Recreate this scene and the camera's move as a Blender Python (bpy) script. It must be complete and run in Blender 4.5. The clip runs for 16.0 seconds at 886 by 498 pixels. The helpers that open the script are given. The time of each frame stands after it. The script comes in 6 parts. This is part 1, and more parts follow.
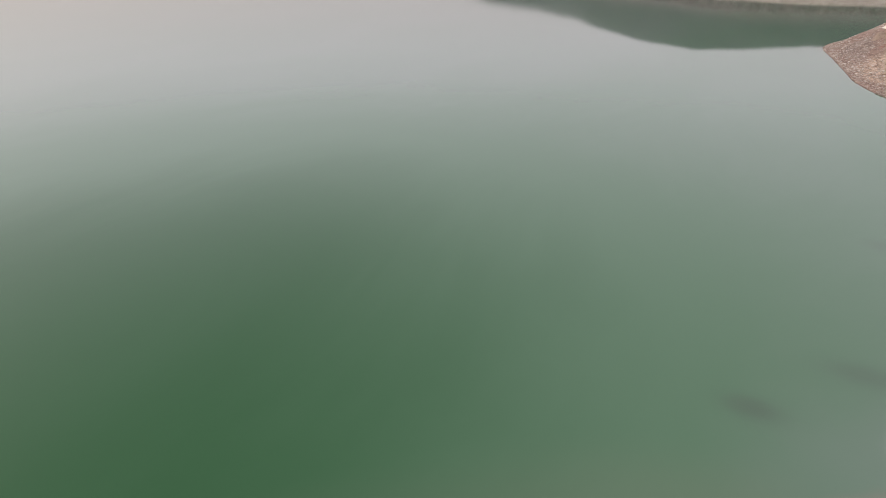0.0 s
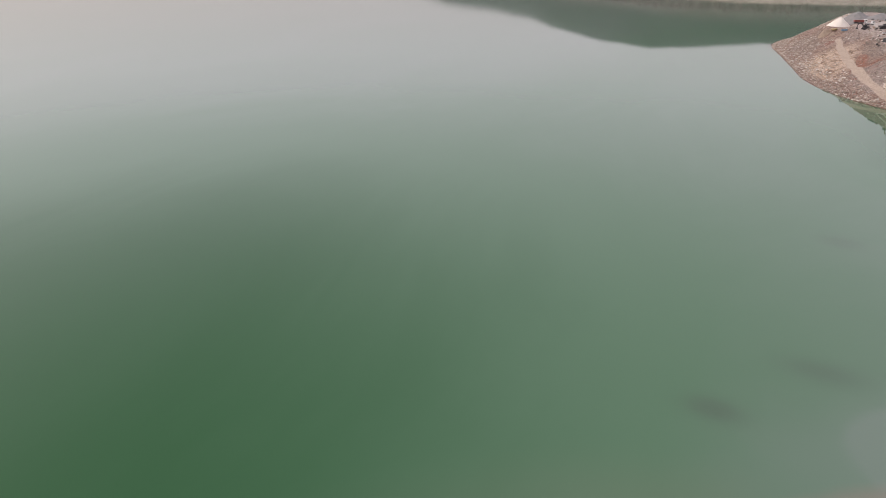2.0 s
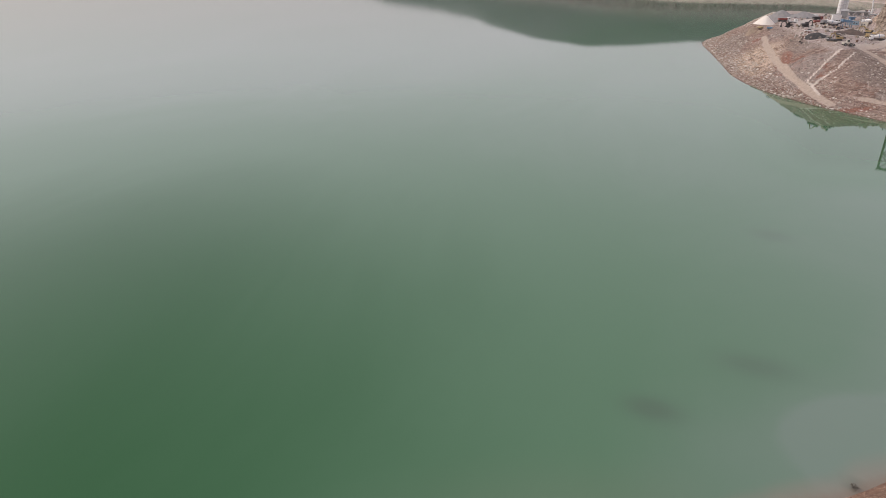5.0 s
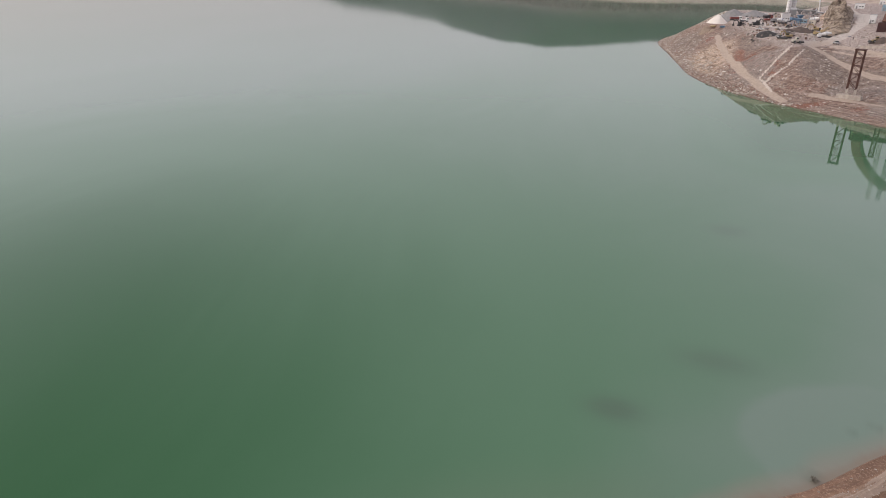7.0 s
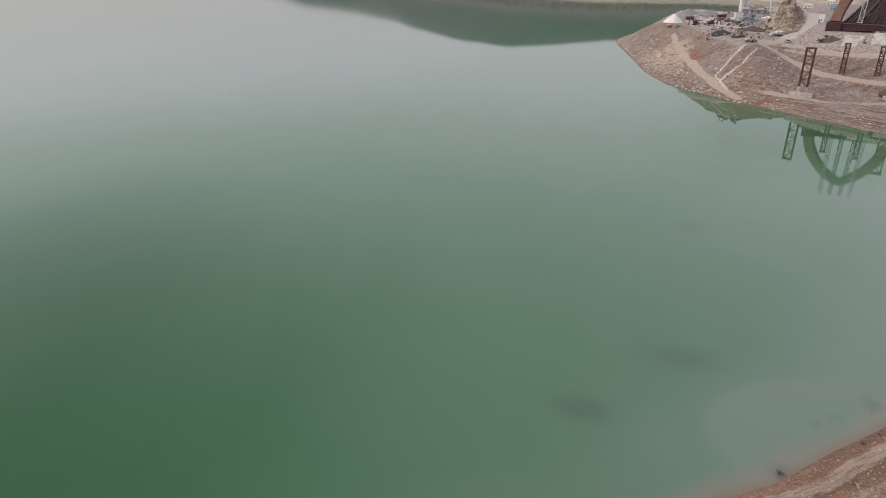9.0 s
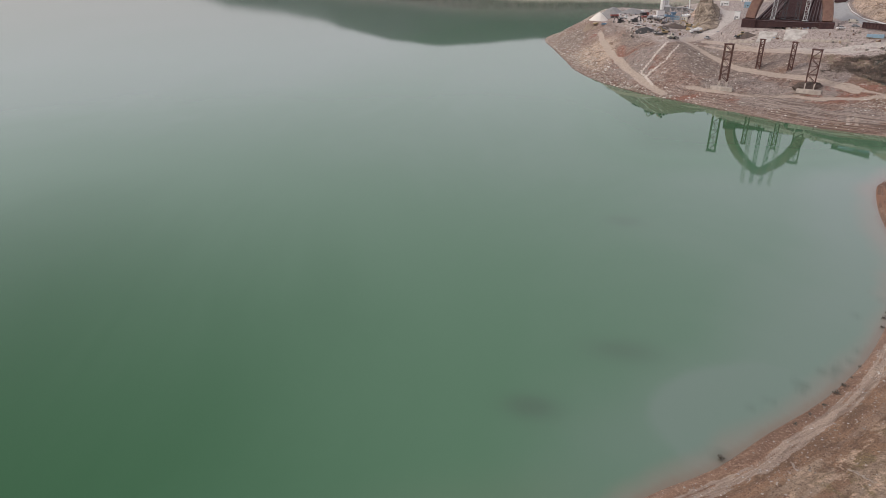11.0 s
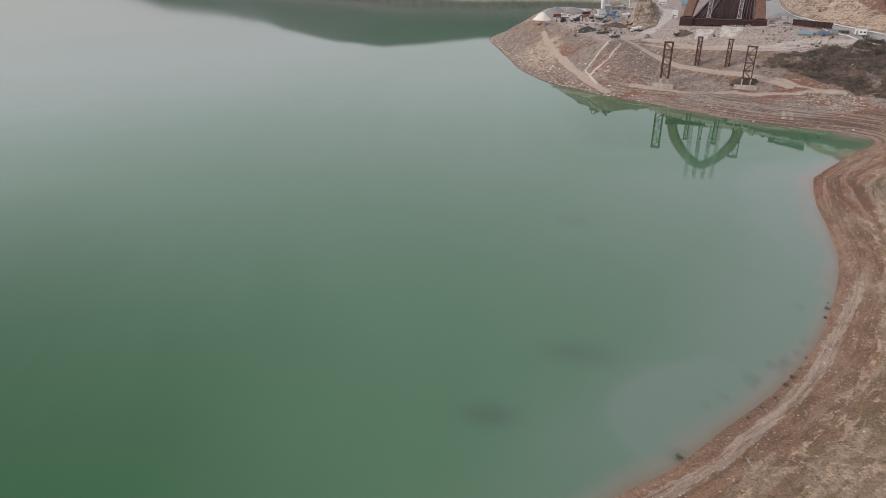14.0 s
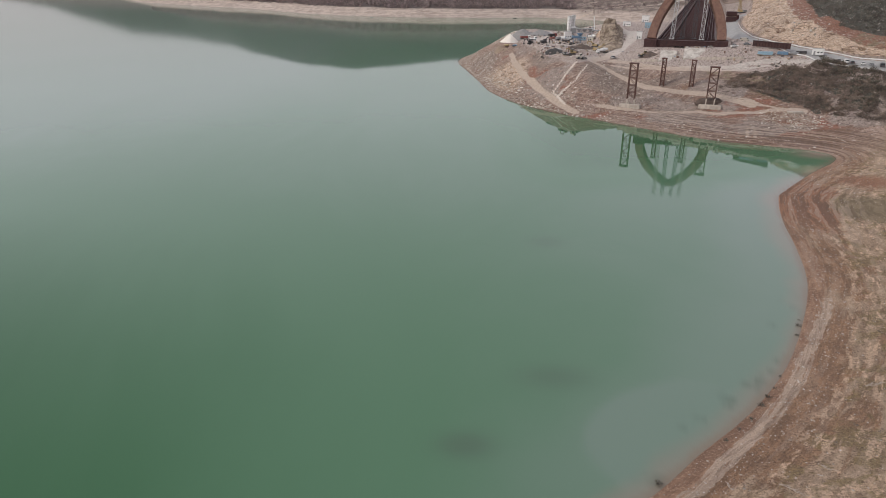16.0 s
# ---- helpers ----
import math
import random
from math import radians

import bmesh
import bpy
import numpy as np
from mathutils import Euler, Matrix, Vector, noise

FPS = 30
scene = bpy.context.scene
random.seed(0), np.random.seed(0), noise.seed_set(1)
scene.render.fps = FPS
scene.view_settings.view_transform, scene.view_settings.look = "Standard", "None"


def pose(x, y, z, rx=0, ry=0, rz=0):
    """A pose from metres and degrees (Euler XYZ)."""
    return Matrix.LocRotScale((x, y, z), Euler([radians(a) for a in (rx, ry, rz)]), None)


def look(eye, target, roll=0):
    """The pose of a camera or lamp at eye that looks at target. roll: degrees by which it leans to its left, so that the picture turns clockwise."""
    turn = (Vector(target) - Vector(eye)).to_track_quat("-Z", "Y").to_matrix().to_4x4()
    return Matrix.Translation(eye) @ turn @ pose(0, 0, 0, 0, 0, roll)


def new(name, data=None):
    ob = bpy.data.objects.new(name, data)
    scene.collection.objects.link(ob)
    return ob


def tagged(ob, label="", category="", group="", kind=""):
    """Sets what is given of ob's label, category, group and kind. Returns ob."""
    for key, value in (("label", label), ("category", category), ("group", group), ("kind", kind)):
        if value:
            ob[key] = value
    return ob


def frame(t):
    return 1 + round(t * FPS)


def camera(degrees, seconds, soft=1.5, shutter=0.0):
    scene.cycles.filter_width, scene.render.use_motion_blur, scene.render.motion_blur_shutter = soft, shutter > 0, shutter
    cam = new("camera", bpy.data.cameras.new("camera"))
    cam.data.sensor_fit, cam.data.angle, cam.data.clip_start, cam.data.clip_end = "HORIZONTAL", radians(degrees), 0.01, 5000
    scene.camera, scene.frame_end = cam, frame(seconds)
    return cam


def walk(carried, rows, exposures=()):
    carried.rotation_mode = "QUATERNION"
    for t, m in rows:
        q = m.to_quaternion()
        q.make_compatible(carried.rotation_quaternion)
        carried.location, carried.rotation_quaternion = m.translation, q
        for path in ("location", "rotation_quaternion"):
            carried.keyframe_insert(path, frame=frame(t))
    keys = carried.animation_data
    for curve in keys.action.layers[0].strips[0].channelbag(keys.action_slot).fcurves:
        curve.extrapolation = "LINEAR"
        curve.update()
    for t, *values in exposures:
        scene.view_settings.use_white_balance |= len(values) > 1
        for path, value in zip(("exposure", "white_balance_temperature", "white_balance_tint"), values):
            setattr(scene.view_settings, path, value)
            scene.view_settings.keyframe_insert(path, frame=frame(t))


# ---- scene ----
# ---------------------------------------------------------------- camera
cam = camera(67.92, 16.0, soft=0.5)


def aimed(x, y, z, yaw, pitch, roll):
    a, b = radians(yaw), radians(pitch)
    eye = Vector((x, y, z))
    return look(eye, eye + 100 * Vector((-math.sin(a) * math.cos(b), math.cos(a) * math.cos(b), math.sin(b))), roll)


PATH = [
    (0, -0.34, -15.37, 75.82, 28.66, -24.66, 0.06),
    (0.5, -0.49, -14.55, 75.93, 27.82, -24.62, 0.01),
    (1, -0.63, -13.73, 76.04, 26.95, -24.57, -0.15),
    (1.5, -0.74, -12.90, 76.12, 26.05, -24.61, -0.10),
    (2, -0.79, -12.07, 76.18, 25.23, -24.61, -0.12),
    (2.5, -0.77, -11.24, 76.20, 24.39, -24.65, -0.00),
    (3, -0.67, -10.42, 76.17, 23.63, -24.60, -0.09),
    (3.5, -0.49, -9.60, 76.10, 22.79, -24.58, -0.08),
    (4, -0.23, -8.81, 75.98, 21.90, -24.62, 0.05),
    (6.5, 1.25, -4.97, 75.12, 18.02, -24.50, 0.02),
    (7, 1.35, -4.36, 74.91, 17.15, -24.44, -0.05),
    (7.5, 1.30, -3.85, 74.75, 16.31, -24.43, -0.01),
    (8, 1.16, -3.45, 74.67, 15.47, -24.43, 0.05),
    (10.5, 0.17, -1.69, 74.74, 9.86, -24.50, 0.35),
    (11, 0.09, -1.33, 74.78, 7.96, -24.48, 0.29),
    (11.5, 0.08, -0.90, 74.88, 6.42, -24.44, 0.22),
    (12, 0.04, -0.44, 74.95, 5.72, -24.44, 0.16),
    (12.5, 0.00, 0.00, 75.00, 5.12, -24.44, 0.15),
    (13, -0.03, 0.46, 75.05, 4.62, -24.44, 0.14),
    (13.5, -0.03, 0.96, 75.11, 4.04, -24.44, 0.11),
    (14, -0.02, 1.51, 75.16, 3.44, -24.46, 0.12),
    (14.5, -0.02, 2.08, 75.24, 2.85, -24.11, 0.06),
    (15, -0.00, 2.62, 75.28, 2.22, -23.68, 0.04),
    (15.5, 0.04, 3.18, 75.32, 1.54, -23.21, 0.04),
    (16, 0.01, 3.83, 75.40, 0.86, -22.72, 0.04),
]
walk(cam, [(t, aimed(*row)) for t, *row in PATH], exposures=[(0, 0.0, 6680, 16.5), (4, -0.02, 6640, 15.5), (8, -0.10, 6510, 12.5), (12, -0.15, 6440, 10.5), (16, -0.17, 6430, 9.0)])

# ---------------------------------------------------------------- light
world = bpy.data.worlds.new("overcast")
scene.world = world
world.use_nodes = True
wn, wl = world.node_tree.nodes, world.node_tree.links
sky = wn.new("ShaderNodeTexSky")
sky.sky_type, sky.sun_disc = "NISHITA", False
SUN_UP, SUN_AZ = 36.0, 104.0  # degrees above the horizon, and left of +y
sky.sun_elevation, sky.sun_rotation = radians(SUN_UP), radians(-SUN_AZ)
sky.air_density, sky.dust_density, sky.ozone_density = 1.0, 4.0, 1.0
cloud = wn.new("ShaderNodeMix")
cloud.data_type = "RGBA"
cloud.inputs[0].default_value = 0.62
cloud.inputs[7].default_value = (8.95, 8.4, 8.75, 1)
wl.new(sky.outputs[0], cloud.inputs[6])
# overcast with haze: dim at the very horizon, brightest low above it, even overhead
way = wn.new("ShaderNodeTexCoord")
level = wn.new("ShaderNodeSeparateXYZ")
wl.new(way.outputs["Generated"], level.inputs[0])
rise, fall, haze = wn.new("ShaderNodeMapRange"), wn.new("ShaderNodeMapRange"), wn.new("ShaderNodeVectorMath")
for node, lo, hi, a, b in ((rise, 0.04, 0.2, 0.93, 1.33), (fall, 0.34, 0.78, 1.0, 0.72)):
    node.interpolation_type = "SMOOTHSTEP"
    wl.new(level.outputs[2], node.inputs[0])
    for k, v in zip((1, 2, 3, 4), (lo, hi, a, b)):
        node.inputs[k].default_value = v
both = wn.new("ShaderNodeMath")
both.operation = "MULTIPLY"
wl.new(rise.outputs[0], both.inputs[0])
wl.new(fall.outputs[0], both.inputs[1])
haze.operation = "SCALE"
wl.new(cloud.outputs[2], haze.inputs[0])
wl.new(both.outputs[0], haze.inputs["Scale"])
wl.new(haze.outputs[0], wn["Background"].inputs[0])
wn["Background"].inputs[1].default_value = 0.1
sun = new("sun", bpy.data.lights.new("sun", "SUN"))
sun.data.energy, sun.data.angle, sun.data.color = 1.3, radians(16), (1.0, 0.94, 0.86)
a, b = radians(SUN_AZ), radians(SUN_UP)
sun.matrix_world = look((0, 0, 300), (300 * math.sin(a) * math.cos(b), -300 * math.cos(a) * math.cos(b), 300 - 300 * math.sin(b)))
# ---------------------------------------------------------------- terrain
# The waterline, in order round the lake: near beach, cape, cove, front of the headland, tip, back, far bank.
SHORE = np.array([(-2600, -900), (-900, -420), (-330, -220), (-135, -70), (-62, -4), (-20, 38), (2, 61), (19, 76), (32.0, 84.6), (42.3, 94.1), (56, 106), (69.7, 121.5),
                  (81.7, 139.6), (91.5, 157), (97.5, 171), (103.8, 190.6), (110, 212), (118.5, 233.2), (124.5, 242), (148.8, 268.4), (166, 285),
                  (171, 296), (165, 305), (147.5, 313.8), (125, 326), (103, 347.4), (81.5, 370), (59.2, 393), (37.2, 429), (25, 470), (20, 509),
                  (12, 572), (5, 640), (24, 700), (75, 745), (150, 770), (215, 840), (262, 1000), (300, 1180), (166, 1307), (102, 1298), (-3, 1291), (-109, 1312), (-165, 1338), (-224, 1365), (-289, 1412), (-367, 1497), (-462, 1618), (-644, 1759), (-878, 1965), (-1330, 2660), (-2400, 3300), (-4000, 3500)], float)


def rounded(pts, n=4):
    """A smooth closed line through the points."""
    a, b, c, d = (np.roll(pts, k, 0)[:, None] for k in (1, 0, -1, -2))
    t = np.linspace(0, 1, n, endpoint=False)[None, :, None]
    return (0.5 * (2 * b + (c - a) * t + (2 * a - 5 * b + 4 * c - d) * t**2 + (3 * b - a - 3 * c + d) * t**3)).reshape(-1, 2)


SHORE = np.vstack([SHORE[:5], rounded(SHORE, 3)[15:114], SHORE[38:]])


def step(a, b, v):
    u = np.clip((np.asarray(v, float) - a) / (b - a), 0, 1)
    return u * u * (3 - 2 * u)


def hashed(i, j, seed):
    v = np.sin(i * 127.1 + j * 311.7 + seed * 74.7) * 43758.5453
    return v - np.floor(v)


def fbm(x, y, size, octaves=4, seed=0):
    """Value noise, about -1 to 1, with features of that size in metres."""
    out, amp, total = 0.0, 1.0, 0.0
    for k in range(octaves):
        u, v = x / size + 17.3 * k, y / size - 9.1 * k
        i, j = np.floor(u), np.floor(v)
        a, b = u - i, v - j
        a, b = a * a * (3 - 2 * a), b * b * (3 - 2 * b)
        n = (hashed(i, j, seed + k) * (1 - a) + hashed(i + 1, j, seed + k) * a) * (1 - b) + (hashed(i, j + 1, seed + k) * (1 - a) + hashed(i + 1, j + 1, seed + k) * a) * b
        out, total, amp, size = out + amp * (2 * n - 1), total + amp, amp * 0.5, size * 0.5
    return out / total


def line_dist(x, y, pts, closed=False):
    """Distance to a line of points, and how far along it the nearest place lies (0 to 1)."""
    pts = np.asarray(pts, float)
    ends = np.roll(pts, -1, 0) if closed else pts[1:]
    best, along, n = np.full(np.shape(x), 1e12), np.zeros(np.shape(x)), len(ends)
    for k in range(n):
        (ax, ay), (bx, by) = pts[k], ends[k]
        dx, dy = bx - ax, by - ay
        px, py = x - ax, y - ay
        u = np.clip((px * dx + py * dy) / (dx * dx + dy * dy), 0, 1)
        px -= u * dx
        py -= u * dy
        d = px * px + py * py
        if not closed:
            along = np.where(d < best, (k + u) / n, along)
        np.minimum(best, d, out=best)
    return np.sqrt(best), along


def inside(x, y, pts):
    odd = np.zeros(np.shape(x), bool)
    for (ax, ay), (bx, by) in zip(pts, np.roll(pts, -1, 0)):
        if ay != by:
            odd ^= ((ay > y) != (by > y)) & (x < (bx - ax) * (y - ay) / (by - ay) + ax)
    return odd


AXIS, SIDE = np.array([0.345, 0.9386]), np.array([0.9386, -0.345])  # along the bridge, away from the water; across it
FOOT = np.array([153.0, 459.0])  # middle between the feet of the pylon
DECK_Z = 35.0


MAIN_ROAD = np.array([(321, 764), (289, 725), (245, 623), (216, 541), (199, 480), (197, 440), (202, 415), (212, 401), (222, 390), (235, 375.7), (262, 345), (330, 280)], float)
HILL = np.vstack([MAIN_ROAD, [(1500, 100), (2600, 900), (1600, 1900), (520, 1250)]])


def hill(x, y):
    """How far a place lies behind the far edge of the main road, and how wide the bare cutting is there."""
    d, u = line_dist(x, y, MAIN_ROAD)
    back = np.where(inside(x, y, HILL), np.maximum(d - 7, 0), 0)
    return back, np.interp(u, [0, 0.23, 0.33, 0.45, 0.58, 0.78, 1], [42, 31, 27, 21, 14, 8, 6])


def bridge_frame(x, y):
    return (x - FOOT[0]) * AXIS[0] + (y - FOOT[1]) * AXIS[1], (x - FOOT[0]) * SIDE[0] + (y - FOOT[1]) * SIDE[1]


def land(x, y):
    """Height of the ground and of the lake's bed, and the signed distance to the waterline (land positive)."""
    x, y = np.asarray(x, float), np.asarray(y, float)
    far = line_dist(x, y, SHORE, True)[0]
    sd = np.where(inside(x, y, SHORE), -far, far)
    wob = sd + 1.0 * fbm(x, y, 14, 3, 3) * step(2, 20, np.abs(sd) + 1)
    near = step(-20, 25, 298 + 0.12 * (x - 170) - y)
    yonder = step(820, 980, y - 1.2 * np.maximum(x - 240, 0))
    s = np.maximum(wob, 0)
    # headland: a shallow foot, a steep face and a worked plateau
    s2 = s + 3.0 * fbm(x, y, 30, 3, 5) * step(5, 30, s)
    plateau = 26 + 9 * step(95, 155, x) + 0.25 * fbm(x, y, 12, 3, 8)
    foot = np.interp(s2, [0, 28, 60], [0, 6.0, 13.0])
    face = np.interp(s2, [0, 8, 48, 90, 400], [0, 2.4, 25, 36, 36])
    mix = step(75, 110, x)
    front = np.where(s2 < 28, foot, 6.0 + (s2 - 28) * 0.32) * mix + face * (1 - mix)
    gap = plateau - front
    head = plateau - np.where(gap > 3, gap, np.where(gap > -3, (gap + 3) ** 2 / 12, 0))
    # near beach
    beach = 0.10 * s + 0.0006 * s * s + 0.35 * step(3, 5, s + fbm(x, y, 9, 3, 11)) + 0.12 * fbm(x, y, 5, 4, 12) * step(1, 6, s)
    beach = np.minimum(beach, 9 + 0.05 * s)
    z = head * (1 - near) + beach * near
    # hills behind the bridge and its road
    along, across = bridge_frame(x, y)
    back, bare = hill(x, y)
    cut = np.where(back < bare, 0.56 * back, 0.56 * bare + 0.30 * (back - bare)) * step(0, 5, back)
    cut = np.where(cut > 70, 70 + (cut - 70) * 0.45, cut)
    z = z + np.minimum(cut, 260) * (1 + 0.18 * fbm(x, y, 34, 4, 23)) * (1 - near) * (1 - step(1300, 1700, y))
    gash = step(2, 9, back) * step(bare + 5, bare - 3, back) * (1 - near)
    z = z + gash * (1.6 - 4.5 * np.abs(fbm(x, y, 13, 4, 24)))
    # rough grey knoll beside the works
    knoll = np.exp(-(((x - 120) / 8) ** 2 + ((y - 548) / 26) ** 2))
    crag = 1 - np.abs(fbm(x, y, 9, 4, 21))
    z = z + 5 * step(0.2, 0.8, knoll + 0.25 * fbm(x, y, 8, 3, 22)) * (0.35 + 0.75 * crag)
    pad = step(17, 10, np.hypot(x - 49, y - 597))
    z = z * (1 - pad) + 21.0 * pad
    # far bank and the range behind it
    az = np.degrees(np.arctan2(-x, np.maximum(y, 1)))
    crest = np.interp(az, [-40, -20, -4, 0.4, 4, 8.4, 12, 14, 16.5, 19, 21, 23, 25, 26.5, 28, 30, 34, 45, 70], [90, 110, 126, 146, 179, 210, 215, 221, 231, 222, 209, 206, 202, 175, 149, 99, 40, 30, 30])
    bank = np.interp(s, [0, 6, 38, 60, 520, 1500], [0, 1.0, 13, 17, 1, 1]) * np.where(s > 60, 0, 1) + np.where(s > 60, 17 + (crest - 17) * step(40, 560, s), 0)
    z = z * (1 - yonder) + (bank + 2.0 * fbm(x, y, 60, 4, 31) * step(10, 80, s)) * yonder
    z = z + (0.9 * fbm(x, y, 16, 5, 41) * step(4, 24, s) * (1 - near) * (1 - yonder)) * np.clip(gap / 3, 0.08, 1)
    # the level strip on which the deck lies
    strip = step(34, 24, np.abs(across)) * step(-14, -4, along) * (1 - near)
    z = z * (1 - strip) + (DECK_Z - 4.7 + 0.5 * step(-2, 10, along) + 0.008 * np.maximum(along, 0)) * strip
    # low berm along the edge of the stores
    z = z + 1.5 * np.exp(-((line_dist(x, y, [(170, 405.5), (185, 404), (206, 402.5)])[0] / 1.9) ** 2))
    # the lake's bed
    deep = np.interp(-wob, [0, 4, 30, 120, 400], [0, 0.5, 3.5, 12, 25])
    return np.where(wob < 0, -deep, np.maximum(z, 0.02 * s)), wob


# heights of the worked part of the land, kept for quick look-ups
GRID = 1.25
lx, ly = np.meshgrid(np.arange(-30, 431, GRID), np.arange(30, 831, GRID))
LOOK_Z, LOOK_S = (v.reshape(lx.shape) for v in land(lx.ravel(), ly.ravel()))


def look_up(x, y):
    """land(), but read from the kept heights."""
    u, v = np.clip((np.asarray(x, float) + 30) / GRID, 0, lx.shape[1] - 1.001), np.clip((np.asarray(y, float) - 30) / GRID, 0, lx.shape[0] - 1.001)
    i, j = u.astype(int), v.astype(int)
    a, b = u - i, v - j
    return tuple((q[j, i] * (1 - a) + q[j, i + 1] * a) * (1 - b) + (q[j + 1, i] * (1 - a) + q[j + 1, i + 1] * a) * b for q in (LOOK_Z, LOOK_S))


def ground(x, y):
    return float(look_up(x, y)[0])


# ---------------------------------------------------------------- materials
class Nodes:
    """A short way to write node materials."""

    def __init__(self, name):
        self.mat = bpy.data.materials.new(name)
        self.mat.use_nodes = True
        self.tree = self.mat.node_tree
        self.bsdf = self.tree.nodes["Principled BSDF"]
        self.coord = self.tree.nodes.new("ShaderNodeTexCoord").outputs["Object"]

    def put(self, value, socket):
        if isinstance(value, bpy.types.NodeSocket):
            self.tree.links.new(value, socket)
        elif isinstance(value, (tuple, list)) and len(value) == 3 and socket.type == "RGBA":
            socket.default_value = (*value, 1)
        else:
            socket.default_value = value

    def noise(self, scale, detail=4, rough=0.55, stretch=None, distort=0.0, coord=None):
        n = self.tree.nodes.new("ShaderNodeTexNoise")
        src = coord or self.coord
        if stretch:
            m = self.tree.nodes.new("ShaderNodeMapping")
            m.inputs["Scale"].default_value = stretch
            self.tree.links.new(src, m.inputs["Vector"])
            src = m.outputs[0]
        self.tree.links.new(src, n.inputs["Vector"])
        for key, v in (("Scale", scale), ("Detail", detail), ("Roughness", rough), ("Distortion", distort)):
            n.inputs[key].default_value = v
        return n.outputs["Fac"]

    def ramp(self, fac, lo, hi, a=0.0, b=1.0):
        n = self.tree.nodes.new("ShaderNodeMapRange")
        n.interpolation_type = "SMOOTHSTEP"
        self.put(fac, n.inputs[0])
        for k, v in zip((1, 2, 3, 4), (lo, hi, a, b)):
            n.inputs[k].default_value = v
        return n.outputs[0]

    def math(self, op, a, b=0.0):
        n = self.tree.nodes.new("ShaderNodeMath")
        n.operation = op
        self.put(a, n.inputs[0])
        self.put(b, n.inputs[1])
        return n.outputs[0]

    def mix(self, fac, a, b, kind="MIX"):
        n = self.tree.nodes.new("ShaderNodeMix")
        n.data_type, n.blend_type = "RGBA", kind
        self.put(fac, n.inputs[0])
        self.put(a, n.inputs[6])
        self.put(b, n.inputs[7])
        return n.outputs[2]

    def attr(self, name):
        n = self.tree.nodes.new("ShaderNodeAttribute")
        n.attribute_name = name
        s = self.tree.nodes.new("ShaderNodeSeparateColor")
        self.tree.links.new(n.outputs["Color"], s.inputs[0])
        return s.outputs

    def vary(self):
        return self.tree.nodes.new("ShaderNodeObjectInfo").outputs["Random"]

    def island(self):
        return self.tree.nodes.new("ShaderNodeNewGeometry").outputs["Random Per Island"]

    def bump(self, height, strength=0.5, distance=0.1):
        n = self.tree.nodes.new("ShaderNodeBump")
        n.inputs["Strength"].default_value, n.inputs["Distance"].default_value = strength, distance
        self.put(height, n.inputs["Height"])
        self.tree.links.new(n.outputs[0], self.bsdf.inputs["Normal"])

    def done(self, color, rough=0.8, metal=0.0, **more):
        self.put(color, self.bsdf.inputs["Base Color"])
        self.put(rough, self.bsdf.inputs["Roughness"])
        self.put(metal, self.bsdf.inputs["Metallic"])
        for key, v in more.items():
            self.put(v, self.bsdf.inputs[key.replace("_", " ")])
        return self.mat


def painted(name, color, rough=0.5, metal=0.0, wear=0.35, dirt=(0.20, 0.16, 0.12), scale=1.0):
    """Paint or sheet with a little dirt, fading and uneven gloss."""
    n = Nodes(name)
    base = n.mix(n.math("MULTIPLY", n.vary(), 0.35), color, tuple(0.72 * c for c in color))
    base = n.mix(n.math("MULTIPLY", n.ramp(n.noise(1.3 * scale, 5), 0.48, 0.75), wear), base, dirt)
    base = n.mix(n.math("MULTIPLY", n.ramp(n.noise(9 * scale, 3), 0.55, 0.8), 0.5 * wear), base, tuple(0.5 * c for c in dirt))
    return n.done(base, n.ramp(n.noise(3 * scale), 0.3, 0.7, rough - 0.1, min(rough + 0.2, 1)), metal)


def steel_rust(name, a, b, c, scale=1.0):
    n = Nodes(name)
    base = n.mix(n.ramp(n.noise(0.35 * scale, 5), 0.35, 0.68), a, b)
    base = n.mix(n.ramp(n.noise(0.8 * scale, 5, 0.6, (1, 1, 0.12)), 0.52, 0.72), base, c)
    base = n.mix(n.math("MULTIPLY", n.vary(), 0.3), base, c)
    n.bump(n.noise(6 * scale), 0.15, 0.05)
    return n.done(base, n.ramp(n.noise(2 * scale), 0.3, 0.7, 0.6, 0.9))


RUST = steel_rust("weathering_steel", (0.168, 0.09, 0.066), (0.228, 0.128, 0.092), (0.112, 0.06, 0.048))
RED_STEEL = steel_rust("primed_steel", (0.058, 0.026, 0.027), (0.085, 0.038, 0.036), (0.036, 0.021, 0.023))
FRAME_STEEL = steel_rust("red_oxide_frame", (0.10, 0.043, 0.034), (0.135, 0.06, 0.045), (0.055, 0.028, 0.025))
GALV = painted("galvanised_steel", (0.46, 0.46, 0.46), 0.5, 0.3, 0.4)
WHITE = painted("white_sheet", (0.84, 0.84, 0.83), 0.45, 0.0, 0.3)
CREAM = painted("cream_paint", (0.62, 0.58, 0.5), 0.5)
BLUE = painted("blue_paint", (0.14, 0.25, 0.37), 0.5)
SKY_BLUE = painted("pale_blue_sheet", (0.28, 0.43, 0.54), 0.5)
YELLOW = painted("yellow_machine_paint", (0.40, 0.30, 0.15), 0.5, 0.0, 0.5)
RED = painted("red_paint", (0.29, 0.085, 0.075), 0.45)
DARK = painted("dark_steel", (0.05, 0.05, 0.055), 0.6)
BLACK = painted("black_sheet", (0.03, 0.03, 0.032), 0.75, 0.0, 0.4)
